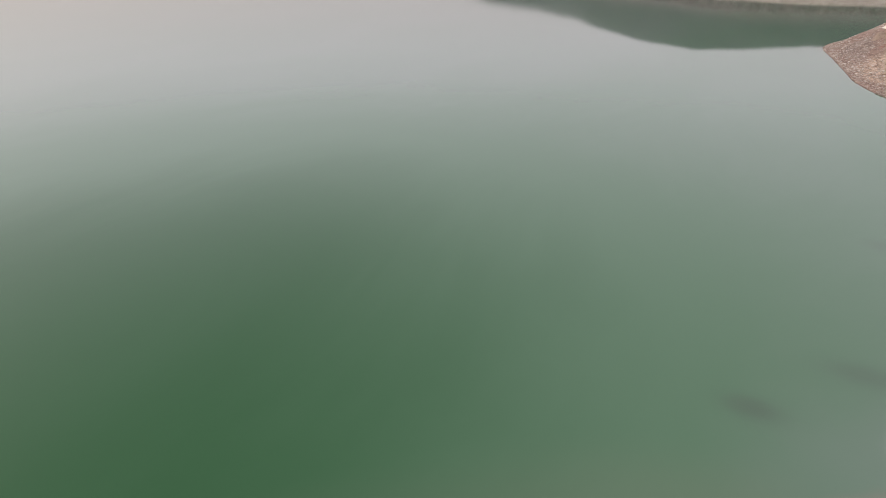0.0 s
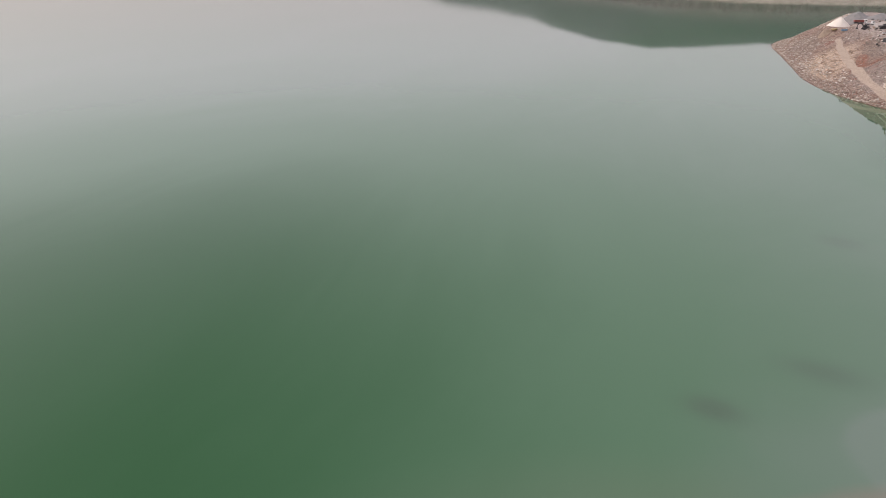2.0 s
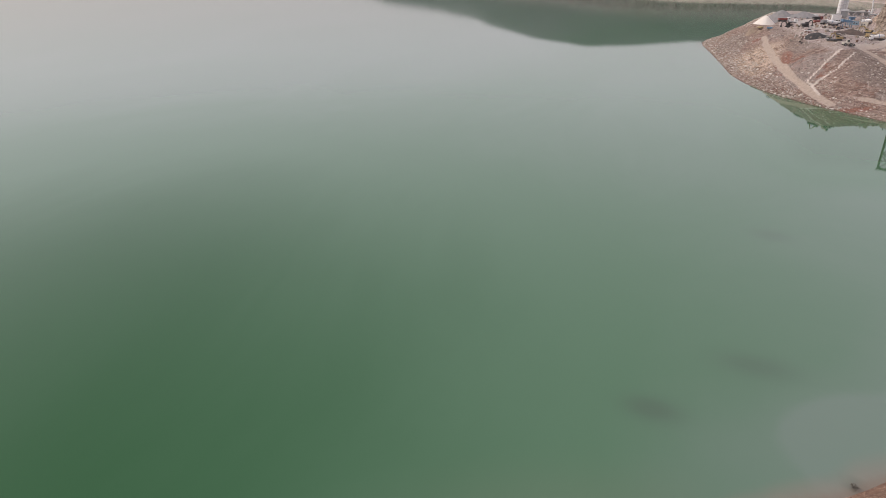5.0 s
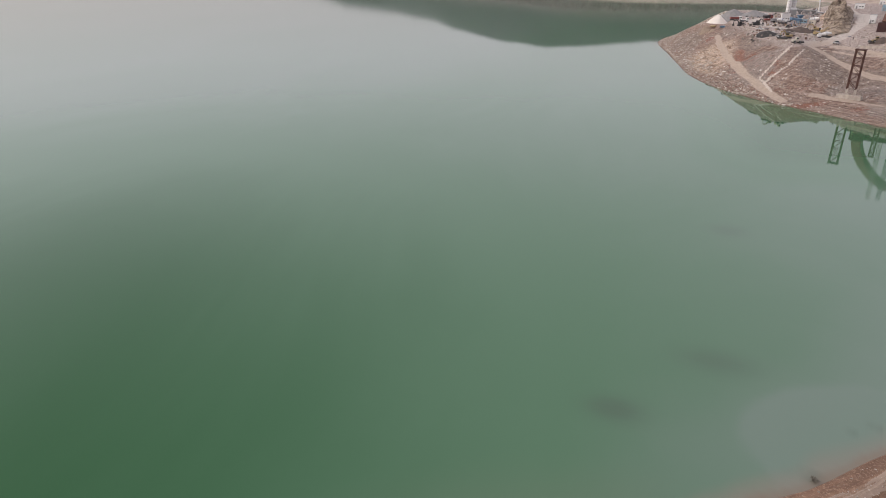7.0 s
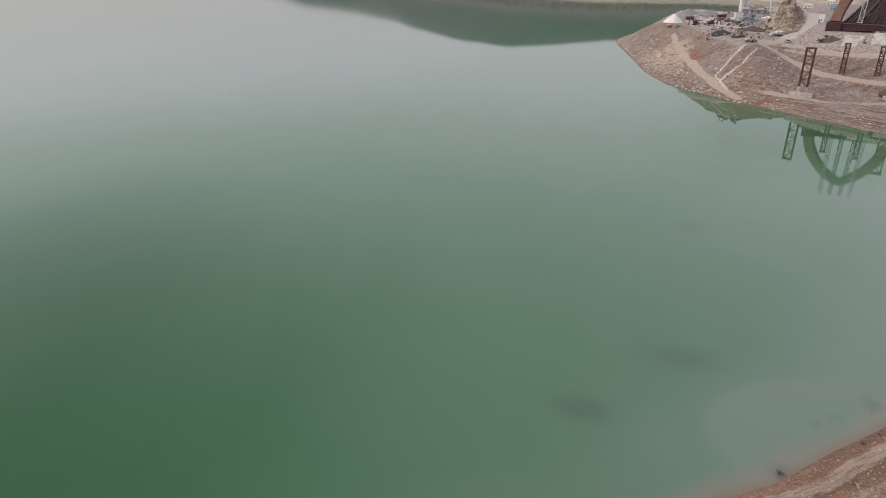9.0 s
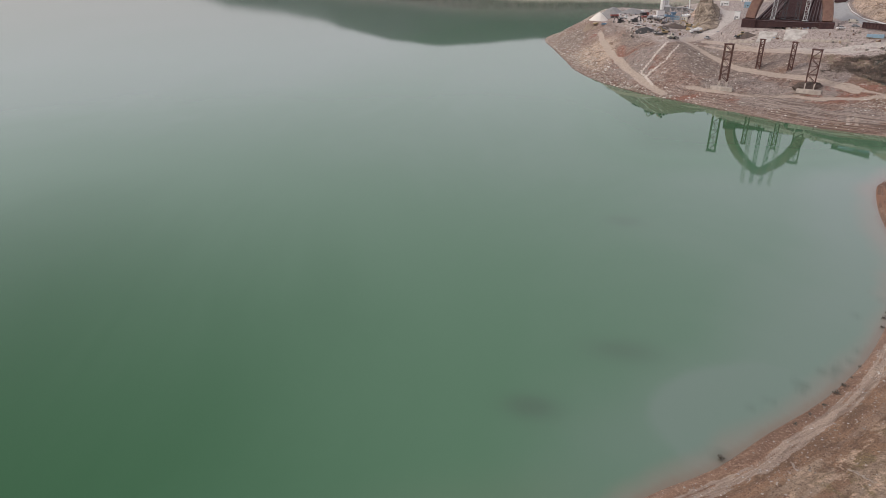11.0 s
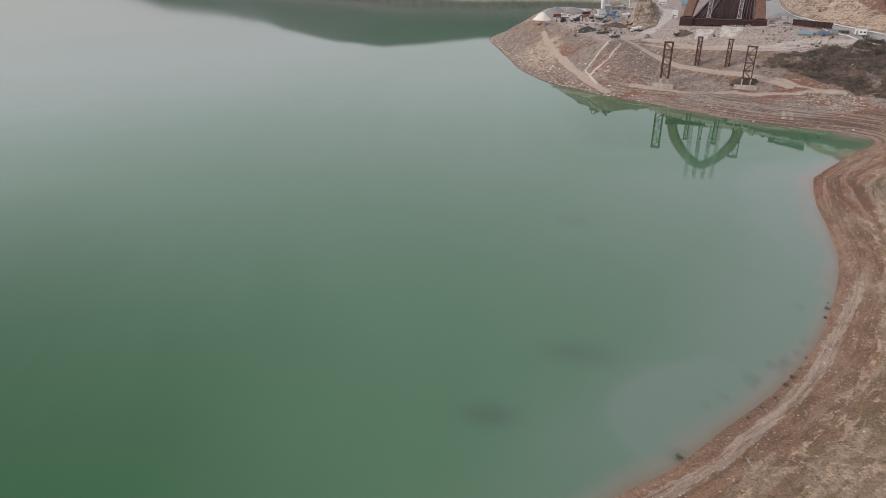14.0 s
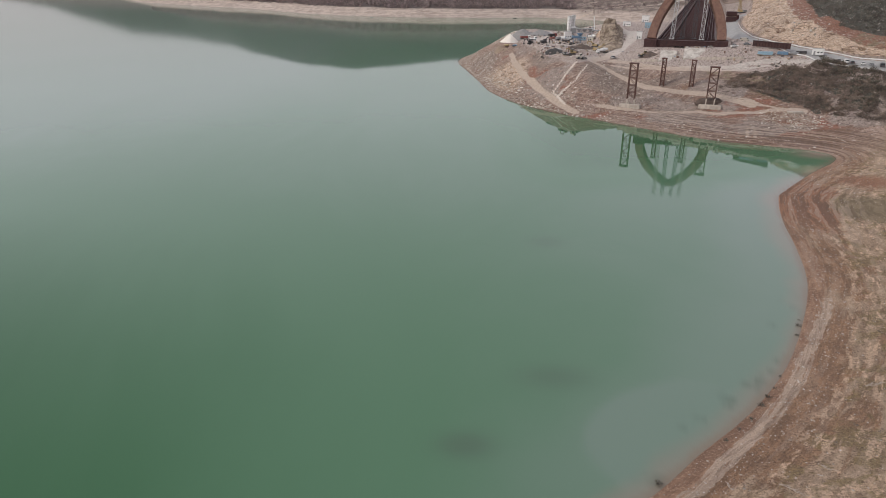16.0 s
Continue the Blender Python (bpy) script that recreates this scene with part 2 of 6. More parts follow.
GREY = painted("grey_paint", (0.28, 0.29, 0.30), 0.5)
SILVER = painted("silver_car_paint", (0.5, 0.5, 0.51), 0.35, 0.3, 0.2)
RUBBER = painted("rubber", (0.02, 0.02, 0.02), 0.9, 0.0, 0.5)


def glass_material():
    n = Nodes("dark_window_glass")
    return n.done((0.03, 0.04, 0.045), 0.08)


GLASS = glass_material()


def concrete_material(name, a, b):
    n = Nodes(name)
    base = n.mix(n.ramp(n.noise(0.4, 5), 0.35, 0.7), a, b)
    base = n.mix(n.math("MULTIPLY", n.ramp(n.noise(1.2, 5, 0.6, (1, 1, 0.15)), 0.5, 0.75), 0.5), base, tuple(0.55 * c for c in a))
    n.bump(n.noise(8), 0.3, 0.04)
    return n.done(base, 0.9)


CONCRETE = concrete_material("concrete", (0.48, 0.45, 0.41), (0.36, 0.33, 0.30))
PALE_CONCRETE = concrete_material("pale_concrete", (0.56, 0.50, 0.44), (0.38, 0.33, 0.29))


def heap_material(name, a, b, scale=1.0):
    n = Nodes(name)
    base = n.mix(n.ramp(n.noise(0.5 * scale, 5), 0.35, 0.7), a, b)
    base = n.mix(n.math("MULTIPLY", n.ramp(n.noise(6 * scale, 3), 0.5, 0.8), 0.4), base, tuple(0.6 * c for c in a))
    n.bump(n.noise(5 * scale, 6), 0.6, 0.15)
    return n.done(base, 0.95)


SAND = heap_material("pale_sand", (0.86, 0.81, 0.74), (0.80, 0.745, 0.67))
GRAVEL = heap_material("grey_gravel", (0.30, 0.29, 0.29), (0.24, 0.24, 0.24))
SOIL = heap_material("dark_soil", (0.10, 0.08, 0.07), (0.16, 0.12, 0.10))
RUBBLE = heap_material("rubble", (0.36, 0.29, 0.23), (0.27, 0.20, 0.15))


def stone_material(name, a, b, c):
    n = Nodes(name)
    r = n.island()
    base = n.mix(n.ramp(r, 0.1, 0.6), a, b)
    base = n.mix(n.ramp(r, 0.75, 0.95), base, c)
    base = n.mix(n.math("MULTIPLY", n.noise(2.0, 4), 0.35), base, (0.16, 0.12, 0.09))
    return n.done(base, 0.9)


STONE = stone_material("pale_stones", (0.38, 0.32, 0.27), (0.64, 0.565, 0.49), (0.88, 0.84, 0.79))
WHITE_STONE = stone_material("white_stones", (0.62, 0.57, 0.50), (0.78, 0.74, 0.68), (0.88, 0.86, 0.82))
WOOD = stone_material("dead_wood", (0.40, 0.33, 0.27), (0.52, 0.44, 0.37), (0.30, 0.23, 0.18))


def plant_material(name, a, b, c):
    n = Nodes(name)
    r = n.island()
    base = n.mix(n.ramp(r, 0.0, 0.7), a, b)
    base = n.mix(n.ramp(r, 0.7, 1.0), base, c)
    base = n.mix(n.ramp(n.noise(0.09, 3), 0.35, 0.7), base, n.mix(0.5, base, (0.05, 0.035, 0.03)))
    base = n.mix(n.ramp(n.noise(0.33, 3, 0.6), 0.47, 0.6), base, n.mix(1.0, base, (1.35, 1.28, 1.25), "MULTIPLY"))
    return n.done(base, 0.9)


SCRUB = plant_material("winter_scrub", (0.175, 0.142, 0.12), (0.26, 0.21, 0.178), (0.14, 0.12, 0.10))
TWIGS = plant_material("bare_branches", (0.27, 0.222, 0.222), (0.34, 0.275, 0.27), (0.21, 0.18, 0.185))
DARK_TWIGS = plant_material("dark_bare_branches", (0.128, 0.124, 0.108), (0.162, 0.15, 0.132), (0.112, 0.112, 0.098))
PALE_SCRUB = plant_material("straw_scrub", (0.25, 0.205, 0.165), (0.31, 0.26, 0.21), (0.20, 0.165, 0.13))
LEAVES = plant_material("dark_evergreen_scrub", (0.105, 0.10, 0.08), (0.15, 0.138, 0.11), (0.125, 0.108, 0.09))


def ground_material():
    n = Nodes("bare_ground")
    one, two, three, four, five, six = (n.attr("zone_" + k) for k in "abcdef")
    sep = n.tree.nodes.new("ShaderNodeSeparateXYZ")
    n.tree.links.new(n.coord, sep.inputs[0])
    height = sep.outputs[2]
    shore = n.attr("shore")  # metres along the waterline and away from it
    join = n.tree.nodes.new("ShaderNodeCombineXYZ")
    n.put(shore[0], join.inputs[0])
    n.put(shore[1], join.inputs[1])
    along, away = join.outputs[0], shore[1]
    fine, mid, wide = n.noise(1.6, 6, 0.65), n.noise(0.32, 6, 0.6), n.noise(0.045, 5, 0.6)
    grit = n.noise(5.0, 4, 0.7)
    soft = n.noise(0.9, 5, 0.6, (1, 1, 1), 0.6)
    clump = n.noise(0.75, 6, 0.72)

    def times(*parts):
        out = parts[0]
        for p in parts[1:]:
            out = n.math("MULTIPLY", out, p)
        return out

    def laid(mask, base, color, edge=mid, lo=0.35, hi=0.65):
        """A zone whose border is broken up by noise."""
        f = n.math("ADD", mask, n.math("MULTIPLY", n.math("SUBTRACT", edge, 0.5), n.math("MULTIPLY", n.math("MULTIPLY", mask, n.math("SUBTRACT", 1.0, mask)), 5.0)))
        return n.mix(n.ramp(f, lo, hi), base, color)

    # grey-brown earth of the slopes, with tilted beds and rills
    base = n.mix(n.ramp(mid, 0.38, 0.62), (0.255, 0.18, 0.14), (0.36, 0.275, 0.222))
    base = n.mix(times(n.ramp(clump, 0.5, 0.62), 0.8), base, (0.165, 0.115, 0.09))
    base = n.mix(times(n.ramp(wide, 0.45, 0.62), 0.45), base, (0.33, 0.275, 0.24))
    strata = n.noise(1.0, 4, 0.6, (0.05, 0.05, 2.6), 0.4)
    base = n.mix(times(n.ramp(strata, 0.51, 0.57), 0.5), base, (0.17, 0.112, 0.085))
    base = n.mix(times(n.ramp(strata, 0.47, 0.38), 0.5), base, (0.45, 0.375, 0.315))
    rills = n.noise(1.0, 6, 0.68, (0.40, 0.05, 1.0), 0.7, along)
    steep = times(four[2], n.ramp(height, 24.5, 21.0), n.ramp(height, 1.5, 6.0))
    base = n.mix(times(n.ramp(rills, 0.53, 0.58), steep, 0.5), base, (0.47, 0.39, 0.33))
    base = n.mix(times(n.ramp(rills, 0.47, 0.42), steep, 0.55), base, (0.155, 0.102, 0.08))
    brown = n.mix(n.ramp(soft, 0.35, 0.68), (0.27, 0.178, 0.125), (0.185, 0.122, 0.088))
    base = laid(five[1], base, brown)
    slate = n.mix(n.ramp(mid, 0.36, 0.64), (0.305, 0.255, 0.215), (0.225, 0.185, 0.155))
    base = laid(six[0], base, n.mix(times(n.ramp(fine, 0.5, 0.64), 0.6), slate, (0.15, 0.118, 0.098)), soft)
    red = n.mix(n.ramp(soft, 0.38, 0.64), (0.315, 0.150, 0.105), (0.205, 0.098, 0.07))
    red = n.mix(times(n.ramp(fine, 0.52, 0.64), 0.5), red, (0.38, 0.25, 0.19))
    base = laid(one[1], base, red, soft)
    grass = n.mix(n.ramp(soft, 0.4, 0.65), (0.205, 0.18, 0.115), (0.30, 0.25, 0.18))
    grass = n.mix(n.ramp(fine, 0.5, 0.7), grass, (0.14, 0.13, 0.08))
    base = laid(one[2], base, grass)
    rock = n.mix(n.ramp(n.noise(0.35, 7, 0.75, (1, 1, 1.6), 0.5), 0.36, 0.62), (0.62, 0.52, 0.405), (0.40, 0.315, 0.235))
    ribs = n.noise(1.0, 8, 0.74, (0.075, 0.075, 0.42), 1.0)
    rock = n.mix(n.ramp(ribs, 0.52, 0.58), rock, (0.22, 0.155, 0.105))
    rock = n.mix(times(n.ramp(ribs, 0.46, 0.40), 0.6), rock, (0.64, 0.555, 0.455))
    base = laid(two[0], base, rock, soft)
    grey = n.mix(n.ramp(mid, 0.35, 0.65), (0.375, 0.33, 0.295), (0.27, 0.232, 0.20))
    base = laid(three[0], base, n.mix(n.ramp(fine, 0.5, 0.75), grey, (0.21, 0.18, 0.158)))
    # trodden plateau
    base = laid(four[1], base, n.mix(n.ramp(clump, 0.42, 0.62), (0.46, 0.415, 0.38), (0.36, 0.32, 0.29)), soft)

    # the beach: silt, rust-brown soil, cream crusts and olive moss in long bands that follow the waterline
    bed, band = n.noise(1.0, 8, 0.72, (0.12, 0.40, 1.0), 0.3, along), n.noise(1.0, 7, 0.66, (0.035, 0.14, 1.0), 0.3, along)
    crust = n.noise(1.0, 9, 0.76, (0.16, 0.34, 1.0), 0.25, along)
    moss = n.noise(0.10, 7, 0.68, (1.0, 1.0, 1.0), 0.8)
    speckle = n.noise(1.9, 7, 0.8)
    beach = n.mix(n.ramp(bed, 0.42, 0.58), (0.345, 0.285, 0.225), (0.255, 0.205, 0.158))
    beach = n.mix(times(n.ramp(clump, 0.52, 0.62), 0.6), beach, (0.165, 0.125, 0.09))
    rusty = n.mix(n.ramp(bed, 0.42, 0.58), (0.25, 0.168, 0.114), (0.16, 0.106, 0.073))
    inner = times(n.ramp(away, 2.5, 5.0), n.ramp(away, 19.0, 9.0))
    beach = n.mix(n.ramp(n.math("ADD", band, times(inner, 0.16)), 0.545, 0.635), beach, rusty)
    mossy = n.mix(n.ramp(fine, 0.42, 0.6), (0.205, 0.17, 0.09), (0.115, 0.10, 0.055))
    beach = n.mix(times(n.ramp(moss, 0.49, 0.56), n.ramp(away, 8.5, 13.0), 0.75), beach, mossy)
    beach = n.mix(times(n.ramp(crust, 0.525, 0.555), n.ramp(away, 7.0, 11.0), 0.85), beach, n.mix(n.ramp(fine, 0.4, 0.62), (0.50, 0.41, 0.325), (0.36, 0.285, 0.22)))
    beach = n.mix(times(n.ramp(speckle, 0.535, 0.59), 0.8), beach, (0.085, 0.06, 0.045))
    beach = n.mix(times(n.ramp(grit, 0.56, 0.66), 0.5), beach, (0.56, 0.48, 0.40))
    slip = n.mix(n.ramp(bed, 0.40, 0.60), (0.25, 0.172, 0.127), (0.18, 0.118, 0.088))
    slip = n.mix(times(n.ramp(speckle, 0.53, 0.58), 0.55), slip, (0.44, 0.34, 0.265))
    beach = n.mix(n.ramp(n.math("ADD", away, n.math("MULTIPLY", n.math("SUBTRACT", clump, 0.5), 6.0)), 5.2, 3.2), beach, slip)
    beach = laid(six[1], beach, n.mix(n.ramp(speckle, 0.46, 0.58), (0.25, 0.15, 0.105), (0.165, 0.098, 0.07)), soft)
    beach = laid(six[2], beach, n.mix(n.ramp(bed, 0.44, 0.57), (0.185, 0.16, 0.115), (0.13, 0.112, 0.08)), soft)
    base = n.mix(1.0, base, (1.19, 1.11, 1.11), "MULTIPLY")
    beach = n.mix(1.0, beach, (1.56, 1.39, 1.25), "MULTIPLY")
    base = n.mix(four[0], base, beach)

    bank = n.mix(n.ramp(n.noise(0.06, 6, 0.7, (1, 1, 3.0)), 0.42, 0.6), (0.58, 0.49, 0.43), (0.42, 0.345, 0.30))
    bank = n.mix(times(n.ramp(n.noise(1.0, 5, 0.65, (0.012, 0.012, 0.9), 0.3), 0.52, 0.56), 0.5), bank, (0.30, 0.235, 0.20))
    crags = n.mix(n.ramp(n.noise(0.035, 9, 0.78, (1, 1, 2.0), 0.6), 0.42, 0.58), (0.38, 0.315, 0.27), (0.145, 0.115, 0.098))
    base = n.mix(five[2], base, n.mix(n.ramp(height, 12.0, 17.0), bank, crags))
    # leafless woods, darker and greener with height on the far range
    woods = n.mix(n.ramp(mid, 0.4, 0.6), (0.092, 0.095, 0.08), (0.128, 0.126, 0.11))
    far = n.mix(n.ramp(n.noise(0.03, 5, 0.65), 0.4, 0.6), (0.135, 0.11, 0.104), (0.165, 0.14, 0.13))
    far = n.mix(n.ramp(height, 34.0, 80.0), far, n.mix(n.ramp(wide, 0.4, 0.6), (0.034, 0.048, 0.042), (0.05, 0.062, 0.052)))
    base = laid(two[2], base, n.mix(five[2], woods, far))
    tread = n.noise(1.0, 6, 0.65, (0.09, 1.1, 1.0), 0.3, along)
    track = n.mix(n.ramp(n.noise(0.7, 5, 0.6), 0.35, 0.7), (0.60, 0.495, 0.41), (0.49, 0.39, 0.32))
    track = n.mix(n.ramp(height, 21.0, 25.0), track, n.mix(n.ramp(clump, 0.42, 0.6), (0.68, 0.62, 0.575), (0.55, 0.50, 0.46)))
    track = n.mix(times(four[0], 0.9), track, n.mix(n.ramp(bed, 0.40, 0.62), (0.60, 0.46, 0.36), (0.47, 0.35, 0.272)))
    track = n.mix(times(n.ramp(tread, 0.53, 0.56), four[0], 0.5), track, (0.27, 0.19, 0.14))
    base = laid(one[0], base, track, soft)
    tarmac = n.mix(n.ramp(mid, 0.35, 0.65), (0.50, 0.50, 0.50), (0.40, 0.40, 0.40))
    base = laid(three[2], base, tarmac, soft, 0.42, 0.58)
    wet = n.mix(n.ramp(fine, 0.35, 0.7), (0.22, 0.135, 0.10), (0.15, 0.09, 0.068))
    base = laid(two[1], base, wet, soft)
    pale = n.mix(n.ramp(mid, 0.35, 0.7), (0.80, 0.72, 0.65), (0.62, 0.54, 0.475))
    base = laid(three[1], base, pale, soft)
    # loose stone of the slopes
    rough_ground = times(n.math("SUBTRACT", 1.0, times(n.math("MAXIMUM", one[0], n.math("MAXIMUM", three[2], three[1])), 0.85)), n.math("SUBTRACT", 1.0, four[0]), n.math("SUBTRACT", 1.0, five[2]))
    chips = n.noise(0.42, 6, 0.8)
    base = n.mix(times(n.ramp(n.noise(0.95, 5, 0.8), 0.57, 0.63), rough_ground, 0.32), base, (0.66, 0.57, 0.50))
    base = n.mix(times(n.ramp(n.noise(1.3, 5, 0.75), 0.53, 0.60), rough_ground, 0.75), base, (0.082, 0.058, 0.046))
    base = n.mix(times(n.ramp(chips, 0.585, 0.62), four[2], rough_ground, 0.65), base, (0.78, 0.69, 0.62))
    base = n.mix(times(n.ramp(chips, 0.43, 0.40), four[2], rough_ground, 0.75), base, (0.10, 0.068, 0.055))
    # old waterlines, running round at one height
    lines = n.noise(1.0, 3, 0.65, (0.03, 0.03, 3.4), 0.2)
    base = n.mix(times(n.ramp(lines, 0.515, 0.55), five[0], 0.65), base, (0.125, 0.08, 0.06))
    base = n.mix(times(n.ramp(lines, 0.47, 0.44), five[0], 0.55), base, (0.46, 0.36, 0.29))
    n.bump(n.math("ADD", n.math("MULTIPLY", mid, 1.4), n.math("ADD", fine, n.math("MULTIPLY", grit, 0.4))), 1.0, 0.9)
    return n.done(base, 0.95)


GROUND = ground_material()


def water_material():
    n = Nodes("lake_water")
    a = n.attr("murk_and_sheen")
    drift = n.noise(0.011, 5, 0.55, (1.0, 0.45, 1.0), 0.8)
    f = n.math("ADD", a[0], n.math("MULTIPLY", n.math("SUBTRACT", drift, 0.5), 0.35))
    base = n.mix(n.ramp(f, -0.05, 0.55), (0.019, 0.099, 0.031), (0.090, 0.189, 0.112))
    # pale end serves both silt and the sky sheen painted in far out
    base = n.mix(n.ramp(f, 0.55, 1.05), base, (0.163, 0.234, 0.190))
    base = n.mix(n.ramp(a[1], 0.1, 1.0), base, (0.262, 0.215, 0.178))
    base = n.mix(n.math("MULTIPLY", a[2], 0.7), base, (0.075, 0.10, 0.08))
    base = n.mix(n.attr("shoal")[0], base, (0.215, 0.16, 0.12))
    m = n.tree.nodes.new("ShaderNodeBump")
    m.inputs["Strength"].default_value, m.inputs["Distance"].default_value = 0.09, 0.03
    n.put(n.noise(0.9, 3, 0.5, (0.6, 1.3, 1.0)), m.inputs["Height"])
    n.tree.links.new(m.outputs[0], n.bsdf.inputs["Normal"])
    return n.done(base, n.attr("shoal")[1], IOR=1.333)


WATER = water_material()


# ---------------------------------------------------------------- building blocks
def part(name, bm, material, parent, label=""):
    me = bpy.data.meshes.new(name)
    bm.to_mesh(me)
    bm.free()
    return part_of(name, me, material, parent, label)


def part_of(name, me, material, parent, label="", place=None):
    if not me.materials:
        me.materials.append(material)
    ob = new(name, me)
    if place is not None:
        ob.matrix_basis = place
    if parent:
        ob.parent = parent
    if label:
        ob["label"] = label
    return ob


def thing(name, place, label, category, group=""):
    ob = new(name)
    ob.empty_display_size = 0.5
    ob.matrix_basis = place
    return tagged(ob, label, category, group)


def at(x, y, turn=0.0, lift=0.0):
    """Standing on the ground."""
    return pose(x, y, ground(x, y) + lift, 0, 0, turn)


def box(bm, c, s, turn=None, bevel=0.0):
    m = Matrix.Translation(c) @ (turn or Matrix()) @ Matrix.Diagonal((*s, 1))
    got = bmesh.ops.create_cube(bm, size=1, matrix=m)
    if bevel:
        edges = list({e for v in got["verts"] for e in v.link_edges})
        bmesh.ops.bevel(bm, geom=edges, offset=bevel, segments=1, affect="EDGES")
    return bm


def beam(bm, p, q, w, h=None):
    p, q = Vector(p), Vector(q)
    d = q - p
    return box(bm, (p + q) / 2, (w, h or w, d.length), d.to_track_quat("Z", "Y").to_matrix().to_4x4())


def tube(bm, p, q, r, r2=None, n=10):
    p, q = Vector(p), Vector(q)
    d = q - p
    m = Matrix.Translation((p + q) / 2) @ d.to_track_quat("Z", "Y").to_matrix().to_4x4()
    bmesh.ops.create_cone(bm, cap_ends=True, segments=n, radius1=r, radius2=r if r2 is None else r2, depth=d.length, matrix=m)
    return bm


def prism(bm, outline, width, x0=0.0):
    """An outline in (y, z) drawn out along x, centred on x0."""
    a = [bm.verts.new((x0 - width / 2, y, z)) for y, z in outline]
    b = [bm.verts.new((x0 + width / 2, y, z)) for y, z in outline]
    bm.faces.new(a)
    bm.faces.new(b[::-1])
    for k in range(len(a)):
        bm.faces.new((a[k - 1], b[k - 1], b[k], a[k]))
    bmesh.ops.recalc_face_normals(bm, faces=bm.faces)
    return bm


def B():
    return bmesh.new()


# ---------------------------------------------------------------- ground and water
TRACKS = [  # dirt roads over the slopes: half width, then points
    (1.9, [(46.5, 556), (46, 512), (49.3, 460), (56, 426), (63, 405), (71, 386)]),
    (2.4, [(89, 456), (100, 439), (108, 422.5), (114, 410), (125, 396), (142, 379.5), (152, 366), (158.5, 358)]),
    (1.6, [(84, 387), (96.6, 378), (113, 371), (133, 361), (140.6, 354), (157, 350.5), (166.6, 349.7), (180, 345)]),
    (2.2, [(105, 460), (132, 424.3), (163, 407.5), (180, 404), (208, 396)]),
    (4.5, [(140, 620), (134, 558), (139, 541), (131, 508), (112, 477), (90, 458)]),
    (0.45, [(152.6, 347.7), (148.4, 336.1), (144.4, 324.8)]),
    (0.45, [(155.8, 347.1), (151.7, 335.3), (147.5, 322.9)]),
    (1.0, [(146, 372), (149.0, 373.2), (157.7, 364.8), (163.2, 355.9), (169.8, 350.2)]),
    (2.6, [(225, 1262), (300, 1290), (380, 1285), (480, 1300)]),
    (1.1, [(104, 449), (112, 440.5), (123.6, 431), (137.3, 419), (153.7, 407.5), (173.5, 400.3), (194.4, 397.2), (203.7, 397)]),
    (4.0, [(112, 478), (95, 500), (78, 530), (70, 565), (80, 590)]),
]
GULLIES = [[(80, 446.6), (75, 438), (70.6, 431), (65.5, 423), (62.1, 417.7), (63.6, 411.1), (66.7, 400)], [(86.4, 441.1), (81, 431), (76.5, 422.6), (71, 417), (66.1, 413.1), (63.9, 410)], [(92, 441), (82, 420), (72, 404)], [(90, 436), (84, 424), (76, 412)], [(73, 447), (66, 436)]]
BEACH_TRACK = [(16.6, 70.5), (38.6, 84.5), (45.3, 91.3), (51.2, 96.9), (58.0, 103.4), (64.2, 110.2), (69.3, 116.0), (76.6, 126.7), (83.7, 136.4), (91.0, 147.2), (95.6, 156.7)]

# the scrub below the road
BUSHY = np.array([(150, 383), (152.4, 386.4), (166, 396), (176.5, 390), (191.7, 397), (199, 389), (212.7, 399), (220, 385.4), (232, 368), (275, 335), (245, 285), (208, 316), (198, 331), (184, 340), (183, 346.7), (173.7, 356.5), (166.8, 369)], float)


